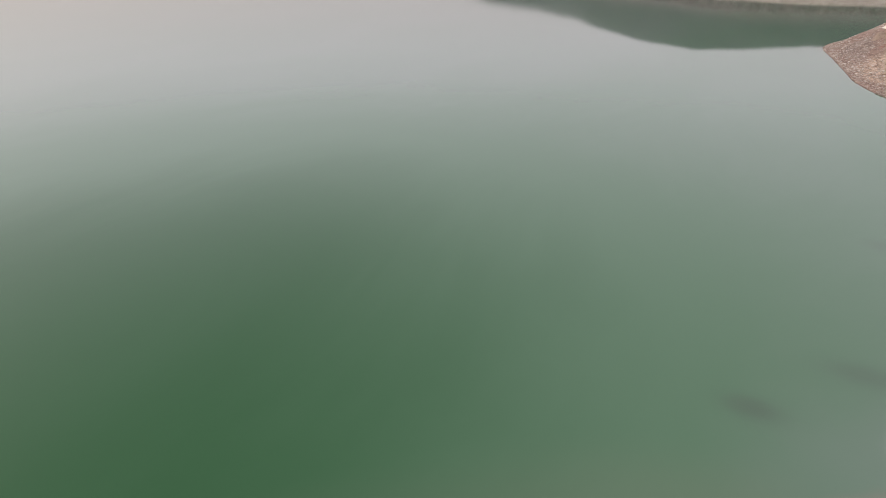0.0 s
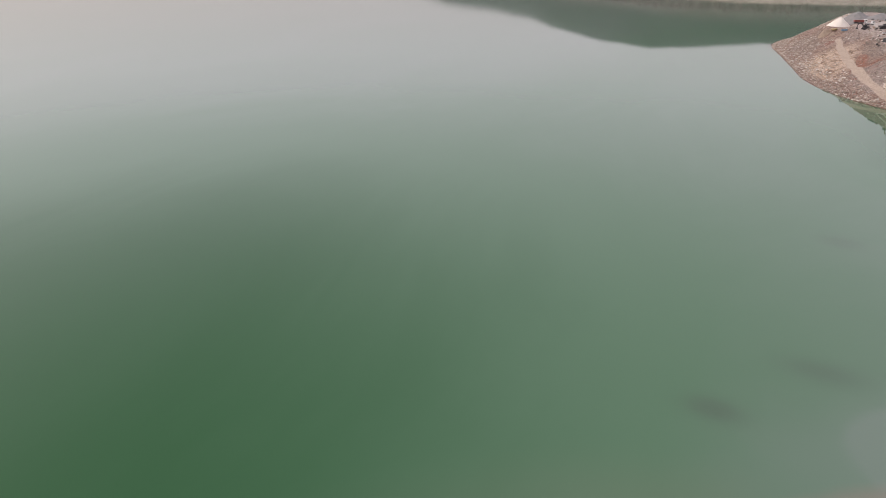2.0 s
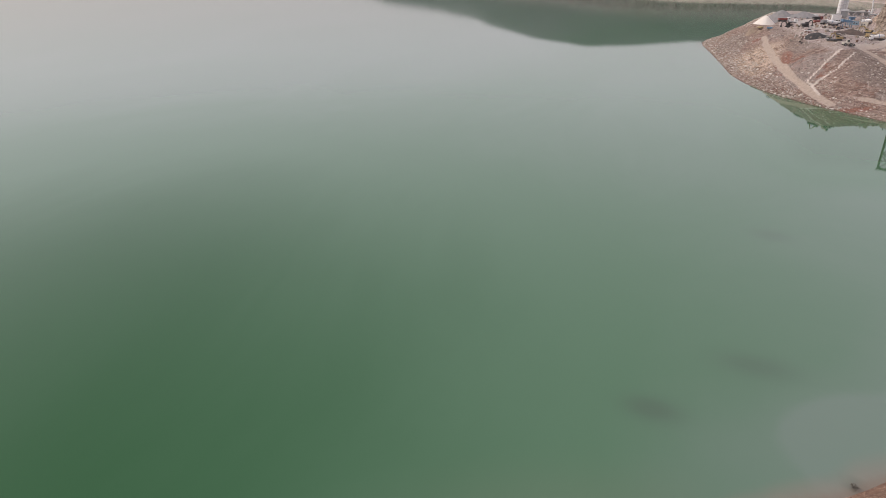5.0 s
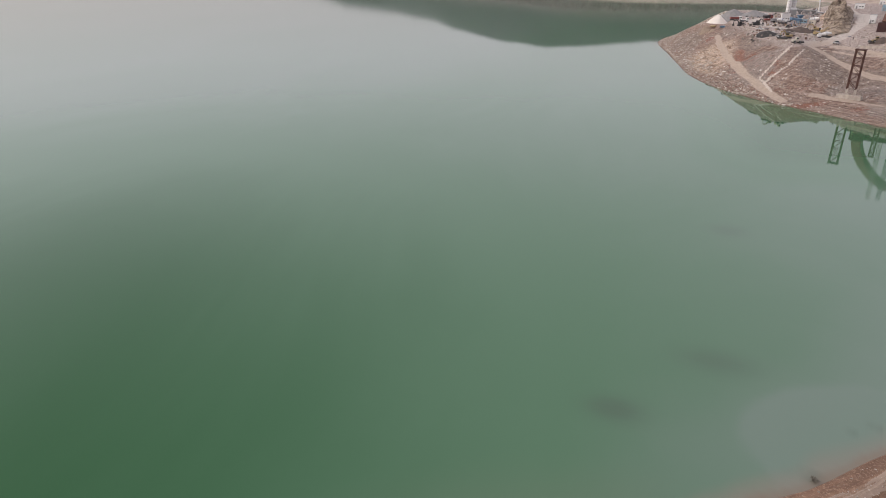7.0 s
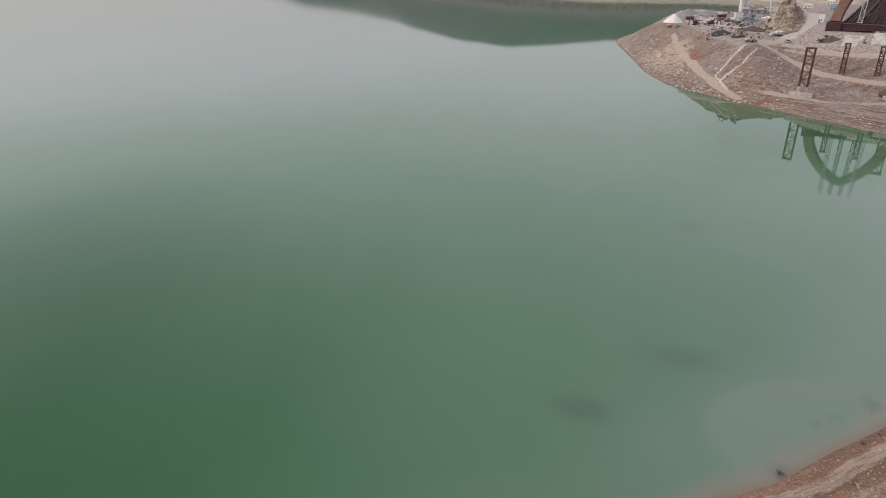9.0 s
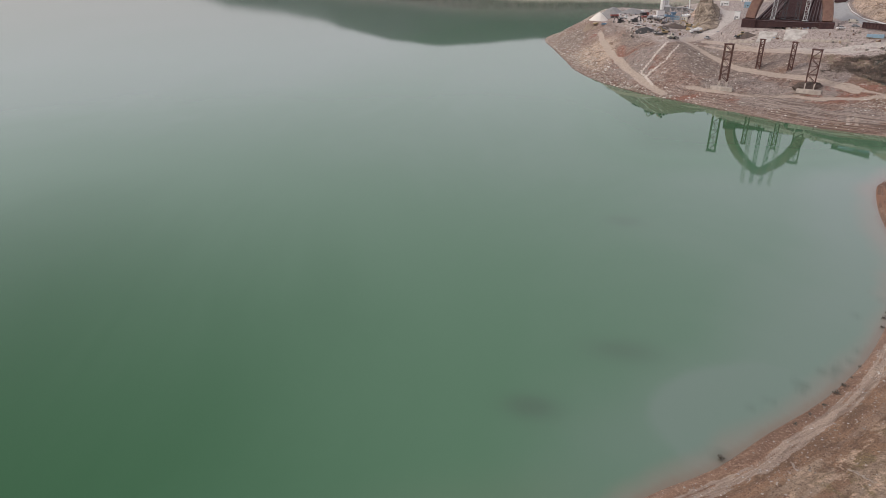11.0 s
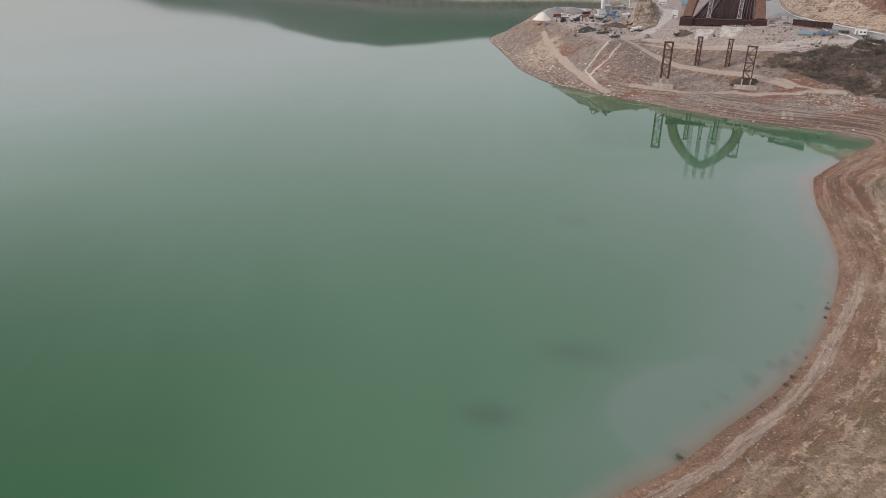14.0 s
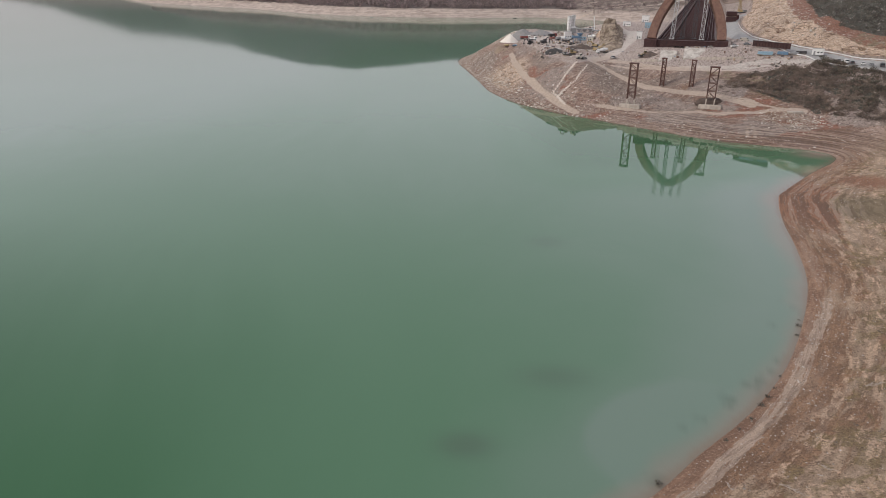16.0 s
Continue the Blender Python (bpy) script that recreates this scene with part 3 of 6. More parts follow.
def zones(x, y, z, s):
    """Where the kinds of ground lie, each 0 to 1."""
    near = step(-20, 25, 298 + 0.12 * (x - 170) - y)
    yonder = step(820, 980, y - 1.2 * np.maximum(x - 240, 0))
    headland = (1 - near) * (1 - yonder)
    along, across = bridge_frame(x, y)
    track = np.zeros(x.shape)
    rut = 0.8 * fbm(x, y, 8, 3, 51)
    for half, pts in TRACKS:
        track = np.maximum(track, step(half + 0.9, half - 0.7, line_dist(x, y, pts)[0] + rut))
    d0, way = line_dist(x, y, BEACH_TRACK)
    d = d0 + 0.5 * fbm(x, y, 6, 4, 52) + 0.35 * fbm(x, y, 1.6, 2, 53)
    wheels = np.exp(-(((d0 - 0.7 + 0.3 * fbm(x, y, 5, 3, 54)) / 0.28) ** 2)) * step(-0.3, 0.3, fbm(x, y, 4, 3, 50))
    track = np.maximum(track, step(1.6, 1.15, d) * (1.0 - 0.75 * wheels) * step(1.0, 0.9, way + 0.05 * fbm(x, y, 4, 3, 49)))
    tar = step(6.3, 5.3, line_dist(x, y, MAIN_ROAD)[0]) * headland
    gully = np.zeros(x.shape)
    for k, pts in enumerate(GULLIES):
        gully = np.maximum(gully, step(1.35, 0.2, np.abs(line_dist(x, y, pts)[0] + 0.5 * fbm(x, y, 6, 4, 55 + k))) * (0.9 if k < 2 else 0.42))
    # red earth: patches along the foot of the headland and at the cape
    blot = fbm(x, y, 22, 4, 61)
    red = step(0.08, 0.45, blot + 0.35 * fbm(x, y, 5, 3, 62)) * step(45, 20, s) * headland * 0.42
    for cx, cy, rx, ry in ((66, 432, 9, 20), (151, 353, 22, 8), (52, 455, 6, 30), (165, 330, 18, 12), (145.5, 361.6, 12, 7), (162.8, 358.9, 14, 7), (142.2, 335.0, 16, 8), (184.9, 329.4, 12, 8), (63.8, 432.7, 5, 9), (54, 468, 4.5, 18), (60, 445, 5, 13), (66, 417, 6, 6), (80.6, 377, 13, 3.5), (42, 552, 5, 10), (114, 366, 20, 6), (196, 335, 12, 6), (150, 366, 13, 5), (161, 358, 13, 5)):
        red = np.maximum(red, 0.9 * np.exp(-(((x - cx) / rx) ** 2 + ((y - cy) / ry) ** 2) * 1.2) * headland)
    cape = np.exp(-(((x - 128) / 20) ** 2 + ((y - 225) / 42) ** 2))
    slope = np.zeros(x.shape)
    for cx, cy, rx, ry in ((95, 412, 14, 16), (98, 436, 18, 12), (62, 480, 8, 22), (108, 406, 18, 12), (130, 408, 24, 9), (27, 580, 10, 34)):
        slope = np.maximum(slope, np.exp(-(((x - cx) / rx) ** 2 + ((y - cy) / ry) ** 2) ** 1.5 * 0.7) * headland)
    ruddy = near * cape * step(24, 12, s + 7 * fbm(x, y, 9, 4, 60))
    ruddy = np.maximum(ruddy, near * np.exp(-(((x - 157) / 14) ** 2 + ((y - 246) / 16) ** 2)) * 0.75)
    meadow = near * np.exp(-((((x - 140) / 14) ** 2 + ((y - 212) / 17) ** 2) ** 1.5)) * 0.95
    grass = (headland * step(0.15, 0.5, fbm(x, y, 40, 4, 65)) * step(20, 45, s) * step(110, 140, x) * 0.5)
    # rock: road cut and the grey knoll, the stony lower slopes
    back, bare = hill(x, y)
    ragged = back + 4 * fbm(x, y, 22, 4, 67)
    rock = headland * step(1, 4, back) * step(bare + 1, bare - 2, ragged)
    rock = np.maximum(rock, np.exp(-(((x - 120) / 8) ** 2 + ((y - 548) / 24) ** 2)) * 1.1)
    rock = np.maximum(rock, headland * 0.9 * np.exp(-(((x - 38) / 20) ** 2 + ((y - 492) / 50) ** 2)) * step(0, 10, s))
    edge = headland * step(bare - 4, bare - 1, ragged) * step(bare + 15, bare + 11, ragged) * (back > 0)
    red = np.maximum(red, 0.55 * edge)
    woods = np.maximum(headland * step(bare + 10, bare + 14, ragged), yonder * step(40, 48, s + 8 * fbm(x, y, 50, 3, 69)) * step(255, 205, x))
    woods = np.maximum(woods, 0.8 * inside(x, y, BUSHY) * step(-0.35, 0.1, fbm(x, y, 9, 3, 95)) * step(150, 175, x) * (1 - np.exp(-(((x - 222) / 7) ** 2 + ((y - 369) / 8) ** 2))))
    rock = np.maximum(rock, 0.55 * yonder * step(205, 255, x) * step(8, 20, s))
    gravel = headland * step(24, 27, z + 2 * fbm(x, y, 18, 3, 71)) * (1 - woods) * step(0.6, 0.2, rock) * 0.9
    gravel = gravel * (1 - np.clip(edge, 0, 1))
    gravel = np.maximum(gravel, headland * step(-0.05, 0.35, fbm(x, y, 30, 4, 72)) * 0.7 * step(4, 12, s) * (1 - np.clip(rock + edge, 0, 1)))
    wet = 0.75 * step(0.9, 0.1, s + 0.5 * fbm(x, y, 6, 3, 73)) * (1 - 0.5 * yonder) * (1 - 0.55 * near)
    pale = gully
    terraces = headland * step(7, 4, z) * step(90, 125, x) + near * (0.35 + 0.65 * cape) * step(30, 16, s)
    brown = headland * step(110, 142, x) * step(19, 14, z + 2 * fbm(x, y, 16, 3, 79)) * (0.55 + 0.45 * fbm(x, y, 20, 3, 76))
    brown = np.maximum(brown, edge)
    ones = [np.clip(v, 0, 1) for v in (track, red * (1 - track), grass, rock, wet, woods * (1 - tar), gravel, pale, tar, near, headland * step(20, 24, z + 1.5 * fbm(x, y, 14, 3, 78)) * (1 - np.clip(woods + rock + edge, 0, 1)) * (back <= 0), headland, terraces, brown, yonder, slope * (1 - 0.7 * red), ruddy, meadow)]
    return ones


def polar(angles, radii):
    ga, gr = np.meshgrid(np.radians(angles), radii)
    na, nr = len(angles), len(radii)
    idx = np.arange(na * nr).reshape(nr, na)
    quads = np.stack([idx[:-1], np.roll(idx[:-1], -1, 1), np.roll(idx[1:], -1, 1), idx[1:]], -1).reshape(-1, 4)
    return -np.sin(ga).ravel() * gr.ravel(), np.cos(ga).ravel() * gr.ravel(), quads


def tint(me, name, r, g, b):
    layer = me.color_attributes.new(name, "FLOAT_COLOR", "POINT")
    layer.data.foreach_set("color", np.stack([r, g, b, np.ones_like(r)], -1).astype(np.float32).ravel())


def sheet(x, y, z, quads):
    me = bpy.data.meshes.new("sheet")
    me.vertices.add(len(x))
    me.vertices.foreach_set("co", np.stack([x, y, z], -1).astype(np.float32).ravel())
    me.loops.add(quads.size)
    me.loops.foreach_set("vertex_index", quads.astype(np.int32).ravel())
    me.polygons.add(len(quads))
    me.polygons.foreach_set("loop_start", np.arange(0, quads.size, 4, dtype=np.int32))
    me.update(calc_edges=True)
    me.validate()
    me.shade_smooth()
    return me


# one sheet for all the ground, finest over the beach and the works
gx, gy, quads = polar(np.concatenate([np.arange(-180, -46, 3), np.arange(-46, 8, 0.14), np.arange(8, 42, 0.5), np.arange(42, 180, 3)]),
                      np.concatenate([[0.01, 10, 20, 30, 40, 50], 56 * (1000 / 56) ** np.linspace(0, 1, 840), np.linspace(1005, 1700, 150), 1700 * 2.75 ** np.linspace(0.01, 1, 60)]))
gz, gs = land(gx, gy)
me = sheet(gx, gy, gz, quads)
za, zb, zc, zd, ze, zf, zg, zh, zi, zj, zk, zl, zm, zn, zo, zp, zq, zr = zones(gx, gy, gz, gs)
tint(me, "zone_a", za, zb, zc)
tint(me, "zone_b", zd, ze, zf)
tint(me, "zone_c", zg, zh, zi)
tint(me, "zone_d", zj, zk, zl)
tint(me, "zone_e", zm, zn, zo)
tint(me, "zone_f", zp, zq, zr)
strand = SHORE[np.argmin(np.hypot(*(SHORE - (-62, -4)).T)) : np.argmin(np.hypot(*(SHORE - (5, 640)).T)) + 1]
run = np.concatenate([[0], np.cumsum(np.hypot(*np.diff(strand, axis=0).T))])
tint(me, "shore", np.interp(line_dist(gx, gy, strand)[1], np.linspace(0, 1, len(strand)), run), gs, gs)
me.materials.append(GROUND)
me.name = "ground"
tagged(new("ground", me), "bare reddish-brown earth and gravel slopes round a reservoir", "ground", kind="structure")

# the lake: one level sheet; its murk follows the shallows of the beach and the headland, its painted sky sheen the
# distance
wx, wy, quads = polar(np.concatenate([np.arange(-180, -40, 5), np.arange(-40, -8, 0.25), np.arange(-8, 62, 0.5), np.arange(62, 180, 5)]),
                      np.concatenate([[0.01, 15, 30], 40 * (4600 / 40) ** np.linspace(0, 1, 260)]))
_, ws = land(wx, wy)
me = sheet(wx, wy, np.zeros(len(wx)), quads)
first, last = np.argmin(np.hypot(*(SHORE - (-62, -4)).T)), np.argmin(np.hypot(*(SHORE - (5, 640)).T))
d = line_dist(wx, wy, SHORE[first : last + 1])[0]
silt = d + 9 * fbm(wx, wy, 38, 3, 81)
beach_side = step(330, 240, wy)
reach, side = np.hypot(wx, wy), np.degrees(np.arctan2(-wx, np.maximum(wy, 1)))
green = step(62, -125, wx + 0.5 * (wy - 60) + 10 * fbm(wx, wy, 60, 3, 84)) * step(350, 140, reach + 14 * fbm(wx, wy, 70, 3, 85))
# far water painted paler as sky reflection; darker before the headland to deepen its mirror image
murk_and_sheen = 0.57 - 0.62 * green + beach_side * (0.20 * step(-80, 60, wx) * step(125, 10, silt) + 0.22 * step(-25, 30, wx) * step(34, 6, silt)) + np.maximum(0.28 * step(180, 520, reach) * step(-20, -160, wx), 0.12 * step(120, 270, reach) * step(52, 18, side)) - 0.42 * step(225, 290, wy) * step(560, 380, wy) * step(10, 60, wx)
bloom = 0.22 * step(25, 20, np.hypot((wx - 46) * 1.05, wy - 93) + 3 * fbm(wx, wy, 14, 3, 82))
edge = step(8 + 5 * step(150, 200, wy), 0.3, d + 2.0 * fbm(wx, wy, 12, 3, 83)) * (0.6 + 0.1 * step(210, 240, wy)) * beach_side
edge = np.maximum(edge, 0.30 * step(50, 6, d) * step(34, 4, wx) * step(104, 66, wy))
edge = np.maximum(edge, 0.85 * np.exp(-(((wx - 165) / 13) ** 2 + ((wy - 297) / 8) ** 2)))
bank = 0.7 * step(1.9, 0.0, d + 0.8 * fbm(wx, wy, 5, 3, 86))
spots = np.zeros(len(wx))
for cx, cy, rx, ry, k in ((2.6, 96, 5.4, 3.8, 0.62), (21.0, 117.2, 8, 4.5, 0.45), (29, 190, 6, 5, 0.3), (33.4, 87.6, 1.6, 1.2, 0.7)):
    spots = np.maximum(spots, k * np.exp(-((((wx - cx) / rx) ** 2 + ((wy - cy) / ry) ** 2) ** 1.3)))
smudge = 0.6 * step(0.12, 0.5, fbm(wx, wy, 3.5, 3, 87)) * np.exp(-(((d - 3.5) / 2.6) ** 2)) * step(85, 100, wy) * step(160, 140, wy)
spots = np.maximum(spots, smudge)
tint(me, "murk_and_sheen", np.clip(murk_and_sheen + bloom, 0, 1.3), np.clip(edge, 0, 1), spots)
ruffle = 0.014 + 0.05 * step(420, 950, wy)
tint(me, "shoal", bank, ruffle, bank)
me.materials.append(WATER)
me.name = "water"
tagged(new("water", me), "calm green reservoir water, murky brown along the shore", "water", kind="structure")


# ---------------------------------------------------------------- the bridge under construction
def on_bridge(along, across, z):
    p = FOOT + AXIS * along + SIDE * across
    return Vector((p[0], p[1], z))


TURN = math.degrees(math.atan2(SIDE[1], SIDE[0]))
LEAN, RISE, HALF = 0.86, 37.5, 21.8  # metres back for each metre up, height above the feet, half width


def rib_point(s, side):
    """The middle of the rib, s from 0 at the foot to 1 at the crown."""
    z = RISE * math.sin(s * math.pi / 2) ** 0.92
    return Vector((side * HALF * max(1 - (z / RISE) ** 1.8, 0) ** 0.76, LEAN * z, z))


def rib(bm, side, s0, s1, n, wide, deep):
    """A box section swept along the rib, in the pylon's own frame."""
    rings = []
    normal = Vector((0, 1, -LEAN)).normalized()
    for k in range(n + 1):
        s = s0 + (s1 - s0) * k / n
        p = rib_point(s, side)
        d = (rib_point(min(s + 0.01, 1), side) - rib_point(s - 0.01 if s > 0.01 else 0, side)).normalized()
        if s > 0.97:
            d = Vector((-side, 0, 0))
        u = d.cross(normal).normalized()
        w, h = wide * (1.05 - 0.22 * s), deep * (1.05 - 0.2 * s)
        c = 0.12 * wide
        shape = [(-w + c, -h), (w - c, -h), (w, -h + c), (w, h - c), (w - c, h), (-w + c, h), (-w, h - c), (-w, -h + c)]
        rings.append([bm.verts.new(p + u * a / 2 + normal * b / 2) for a, b in [(2 * q * 0.5, 2 * r * 0.5) for q, r in shape]])
    for a, b in zip(rings, rings[1:]):
        for k in range(8):
            bm.faces.new((a[k - 1], a[k], b[k], b[k - 1]))
    bm.faces.new(rings[0])
    bm.faces.new(rings[-1][::-1])
    bmesh.ops.recalc_face_normals(bm, faces=bm.faces)
    return bm


def pylon():
    top = thing("bridge_pylon", pose(FOOT[0], FOOT[1], DECK_Z - 0.5, 0, 0, TURN), "leaning arched bridge pylon of rusty weathering steel, half built", "bridge pylon")
    for side, tag in ((-1, "left"), (1, "right")):
        leg = part("arch_rib", rib(B(), side, 0, 1, 26, 5.4, 5.0), RUST, top, "rust-brown box-section steel rib")
        for k in range(1, 13):
            part("joint_flange", rib(B(), side, k / 13 - 0.003, k / 13 + 0.003, 1, 5.55, 5.15), RUST, leg)
        bm = box(B(), (side * 22.0, 0, -2.1), (8.2, 8.0, 6.2), bevel=0.25)
        block = part("foot_block", bm, RED_STEEL, top, "dark red steel foot of the pylon")
        for k in (-1, 0, 1):
            part("stiffener", box(B(), (side * 22.0 + k * 2.6, -4.1, -2.1), (0.25, 0.3, 5.4)), RED_STEEL, block)
    outline = [(-17.8, -5.0), (-12, -3.9), (-5, -3.2), (5, -3.2), (12, -3.9), (17.8, -5.0), (17.8, 0.1), (-17.8, 0.1)]
    bm = prism(B(), outline, 5.0)
    bmesh.ops.rotate(bm, verts=bm.verts, cent=(0, 0, 0), matrix=Matrix.Rotation(radians(-90), 3, "Z"))
    cross = part("cross_beam", bm, RED_STEEL, top, "dark red steel box beam between the feet")
    for k in range(-6, 7):
        part("stiffener", box(B(), (k * 2.7, -2.62, -1.4), (0.2, 0.3, 2.8)), RED_STEEL, cross)
    part("flange", box(B(), (0, 0, 0.2), (35.4, 5.6, 0.25)), RED_STEEL, cross)
    for k in (-14, -10, -6, -2, 2, 6, 10, 14):
        part("support_post", tube(B(), (k, 0, -5.6), (k, 0, -2.8), 0.45), DARK, top, "dark steel support post")
    return top


pylon()


def lattice(top, base, head, size0, size1, panels, leg, brace, material, leg_name="leg", brace_name="brace"):
    """A four-legged lattice from base to head (in the thing's frame): size0 and size1 are its (x, y) sizes at foot and head."""
    base, head = Vector(base), Vector(head)

    def corner(f, i):
        a, b = ((-1, -1), (1, -1), (1, 1), (-1, 1))[i % 4]
        sx, sy = (size0[k] * (1 - f) + size1[k] * f for k in (0, 1))
        return base.lerp(head, f) + Vector((a * sx / 2, b * sy / 2, 0))

    for i in range(4):
        part(leg_name, beam(B(), corner(0, i), corner(1, i), leg), material, top)
    for k in range(panels + 1):
        f = k / panels
        for i in range(4):
            if k:
                part("strut", beam(B(), corner(f, i), corner(f, i + 1), brace), material, top)
            if k < panels:
                a, b = (i, i + 1) if (k + (i > 1)) % 2 else (i + 1, i)
                part(brace_name, beam(B(), corner(f, a), corner(f + 1 / panels, b), brace), material, top)


def temporary_tower(x, y, head, wide, deep, panels, plinth, label):
    z = ground(x, y)
    top = thing("temporary_tower", pose(x, y, z, 0, 0, TURN - 4), label, "steel tower", "temporary towers in front of the pylon")
    stub = 3.6 if plinth else 0.6
    lattice(top, (0, 0, stub), (0, 0, head - z), (wide, deep), (wide, deep), panels, 0.45, 0.25, FRAME_STEEL)
    for a in (-1, 1):
        for b in (-1, 1):
            part("foot", beam(B(), (a * wide / 2, b * deep / 2, -0.3), (a * wide / 2, b * deep / 2, stub), 0.6), PALE_CONCRETE if plinth else FRAME_STEEL, top)
    part("head_beam", box(B(), (0, 0, head - z + 0.2), (wide + 1, deep + 0.8, 0.45)), FRAME_STEEL, top)
    if plinth:
        slab = thing("concrete_plinth", pose(x - 0.8, y - 2.6, ground(x - 0.8, y - 2.6) - 0.2, 0, 0, TURN - 6), "pale concrete foundation slab under a steel tower", "foundation", "plinths")
        part("slab", box(B(), (0, 0, 0.7), (11.5, 4.0, 2.0), bevel=0.12), PALE_CONCRETE, slab)
        part("kerb", box(B(), (0, -1.7, 1.85), (11.2, 0.4, 0.35)), PALE_CONCRETE, slab)


temporary_tower(101, 383.2, 29.2, 4.0, 3.0, 5, True, "rusty red lattice tower standing on a concrete slab")
temporary_tower(139.7, 366.5, 29.4, 4.2, 3.0, 4, True, "rusty red lattice tower above a dark brush pile")
temporary_tower(124, 404.2, 29.6, 2.0, 2.0, 6, False, "slim rusty red lattice tower on the slope")
temporary_tower(137.9, 394.2, 29.6, 2.0, 2.0, 6, False, "slim rusty red lattice tower on the slope")

# lattice masts that hold the pylon while it is built
for k, (x0, y0, x1, z1, mat) in enumerate(((-9, 3, -9.0, 45.5, GALV), (-3, 8, -3.2, 46.5, DARK), (4.5, 8, 3.0, 46.5, DARK), (9.5, 3, 9.0, 45.0, GALV))):
    mast = thing("support_mast", pose(FOOT[0], FOOT[1], DECK_Z + 0.6, 0, 0, TURN), ("grey galvanised" if mat == GALV else "dark steel") + " lattice mast propping the leaning pylon", "lattice mast", "masts behind the pylon")
    lattice(mast, (x0, y0, 0), (x1, y0 + 26, z1), (2.2, 2.2), (2.0, 2.0), 16, 0.32, 0.2, mat)
    part("base_plate", box(B(), (x0, y0, -0.15), (3.2, 3.2, 0.4)), mat, mast)


def deck():
    top = thing("bridge_deck", pose(FOOT[0], FOOT[1], DECK_Z, math.degrees(math.atan(0.008)), 0, TURN), "long dark red steel bridge deck lying on the ground", "bridge deck")
    long = 640.0
    for x in (-17.5, 17.5):
        part("edge_girder", box(B(), (x, long / 2 + 4, -0.5), (0.9, long, 2.4)), RED_STEEL, top)
    for x in (-9.5, 9.5):
        part("inner_girder", box(B(), (x, long / 2 + 4, -0.2), (1.1, long, 2.6)), RED_STEEL, top)
    part("deck_plate", box(B(), (0, long / 2 + 4, -0.6), (18, long, 0.25)), RED_STEEL, top)
    for x in (-13.5, 13.5):
        part("bottom_plate", box(B(), (x, long / 2 + 4, -1.55), (7.4, long, 0.2)), RED_STEEL, top)
    part("walkway", box(B(), (-8.2, 45, -0.38), (1.3, 80, 0.1)), PALE_CONCRETE, top, "pale plank walkway along the deck")
    bar = bpy.data.meshes.new("cross_rib")
    bm = box(B(), (0, 0, 0), (34.2, 0.7, 1.5))
    bm.to_mesh(bar)
    bm.free()
    for k in range(64):
        part_of("cross_rib", bar, RED_STEEL, top, place=pose(0, 6 + 4 * k * (1 + 0.022 * k), -0.75))
    bar = bpy.data.meshes.new("side_trough")
    bm = box(B(), (0, long / 2 + 4, 0), (0.5, long, 0.8))
    bm.to_mesh(bar)
    bm.free()
    for x in (-15.5, -13.5, -11.5, 11.5, 13.5, 15.5):
        part_of("trough", bar, RED_STEEL, top, place=pose(x, 0, -0.35))
    for x in (-17.5, 17.5):
        for k in range(20):
            y = 6 + 6 * k
            part("deck_support", box(B(), (x, y, -2.9), (1.6, 1.2, 2.6)), CONCRETE, top, "concrete block under the deck")
    return top


deck()

WHITE_CONCRETE = concrete_material("whitish_concrete", (0.60, 0.565, 0.52), (0.38, 0.345, 0.305))
# pale concrete footings before the pylon, and a low wall beside them
for x0, w in ((-8.8, 10), (6.6, 12)):
    p = on_bridge(-20.0, x0, 0)
    f = thing("concrete_footing", pose(p.x, p.y, ground(p.x, p.y) - 0.1, 0, 0, TURN), "rough pale concrete footing before the pylon", "footing", "footings")
    bm = prism(B(), [(-8, -3.6), (8, 1.0), (8, 3.0), (4.5, 2.6), (-7.6, -1.7)], w)
    bmesh.ops.subdivide_edges(bm, edges=bm.edges, cuts=3, use_grid_fill=True)
    for v in bm.verts:
        v.co += 0.5 * noise.noise_vector(v.co * 0.5 + Vector((x0, 0, 0)))
    part("slab", bm, WHITE_CONCRETE, f)
for k in range(9):
    x, y = 152 + 2.55 * k, 426.5 - 1.45 * k
    wall = thing("barrier_block", at(x, y, -29.5, -0.3), "pale concrete barrier block in a row", "concrete barrier", "barrier row")
    part("block", box(B(), (0, 0, 0.75), (2.85, 0.9, 1.9), bevel=0.08), PALE_CONCRETE, wall)
for k in range(5):
    x, y = 118 + 2.7 * k, 447 - 1.9 * k
    wall = thing("barrier_block", at(x, y, -34, -0.3), "pale concrete barrier block in a row", "concrete barrier", "barrier row")
    part("block", box(B(), (0, 0, 0.7), (3.1, 1.0, 1.9), bevel=0.08), PALE_CONCRETE, wall)


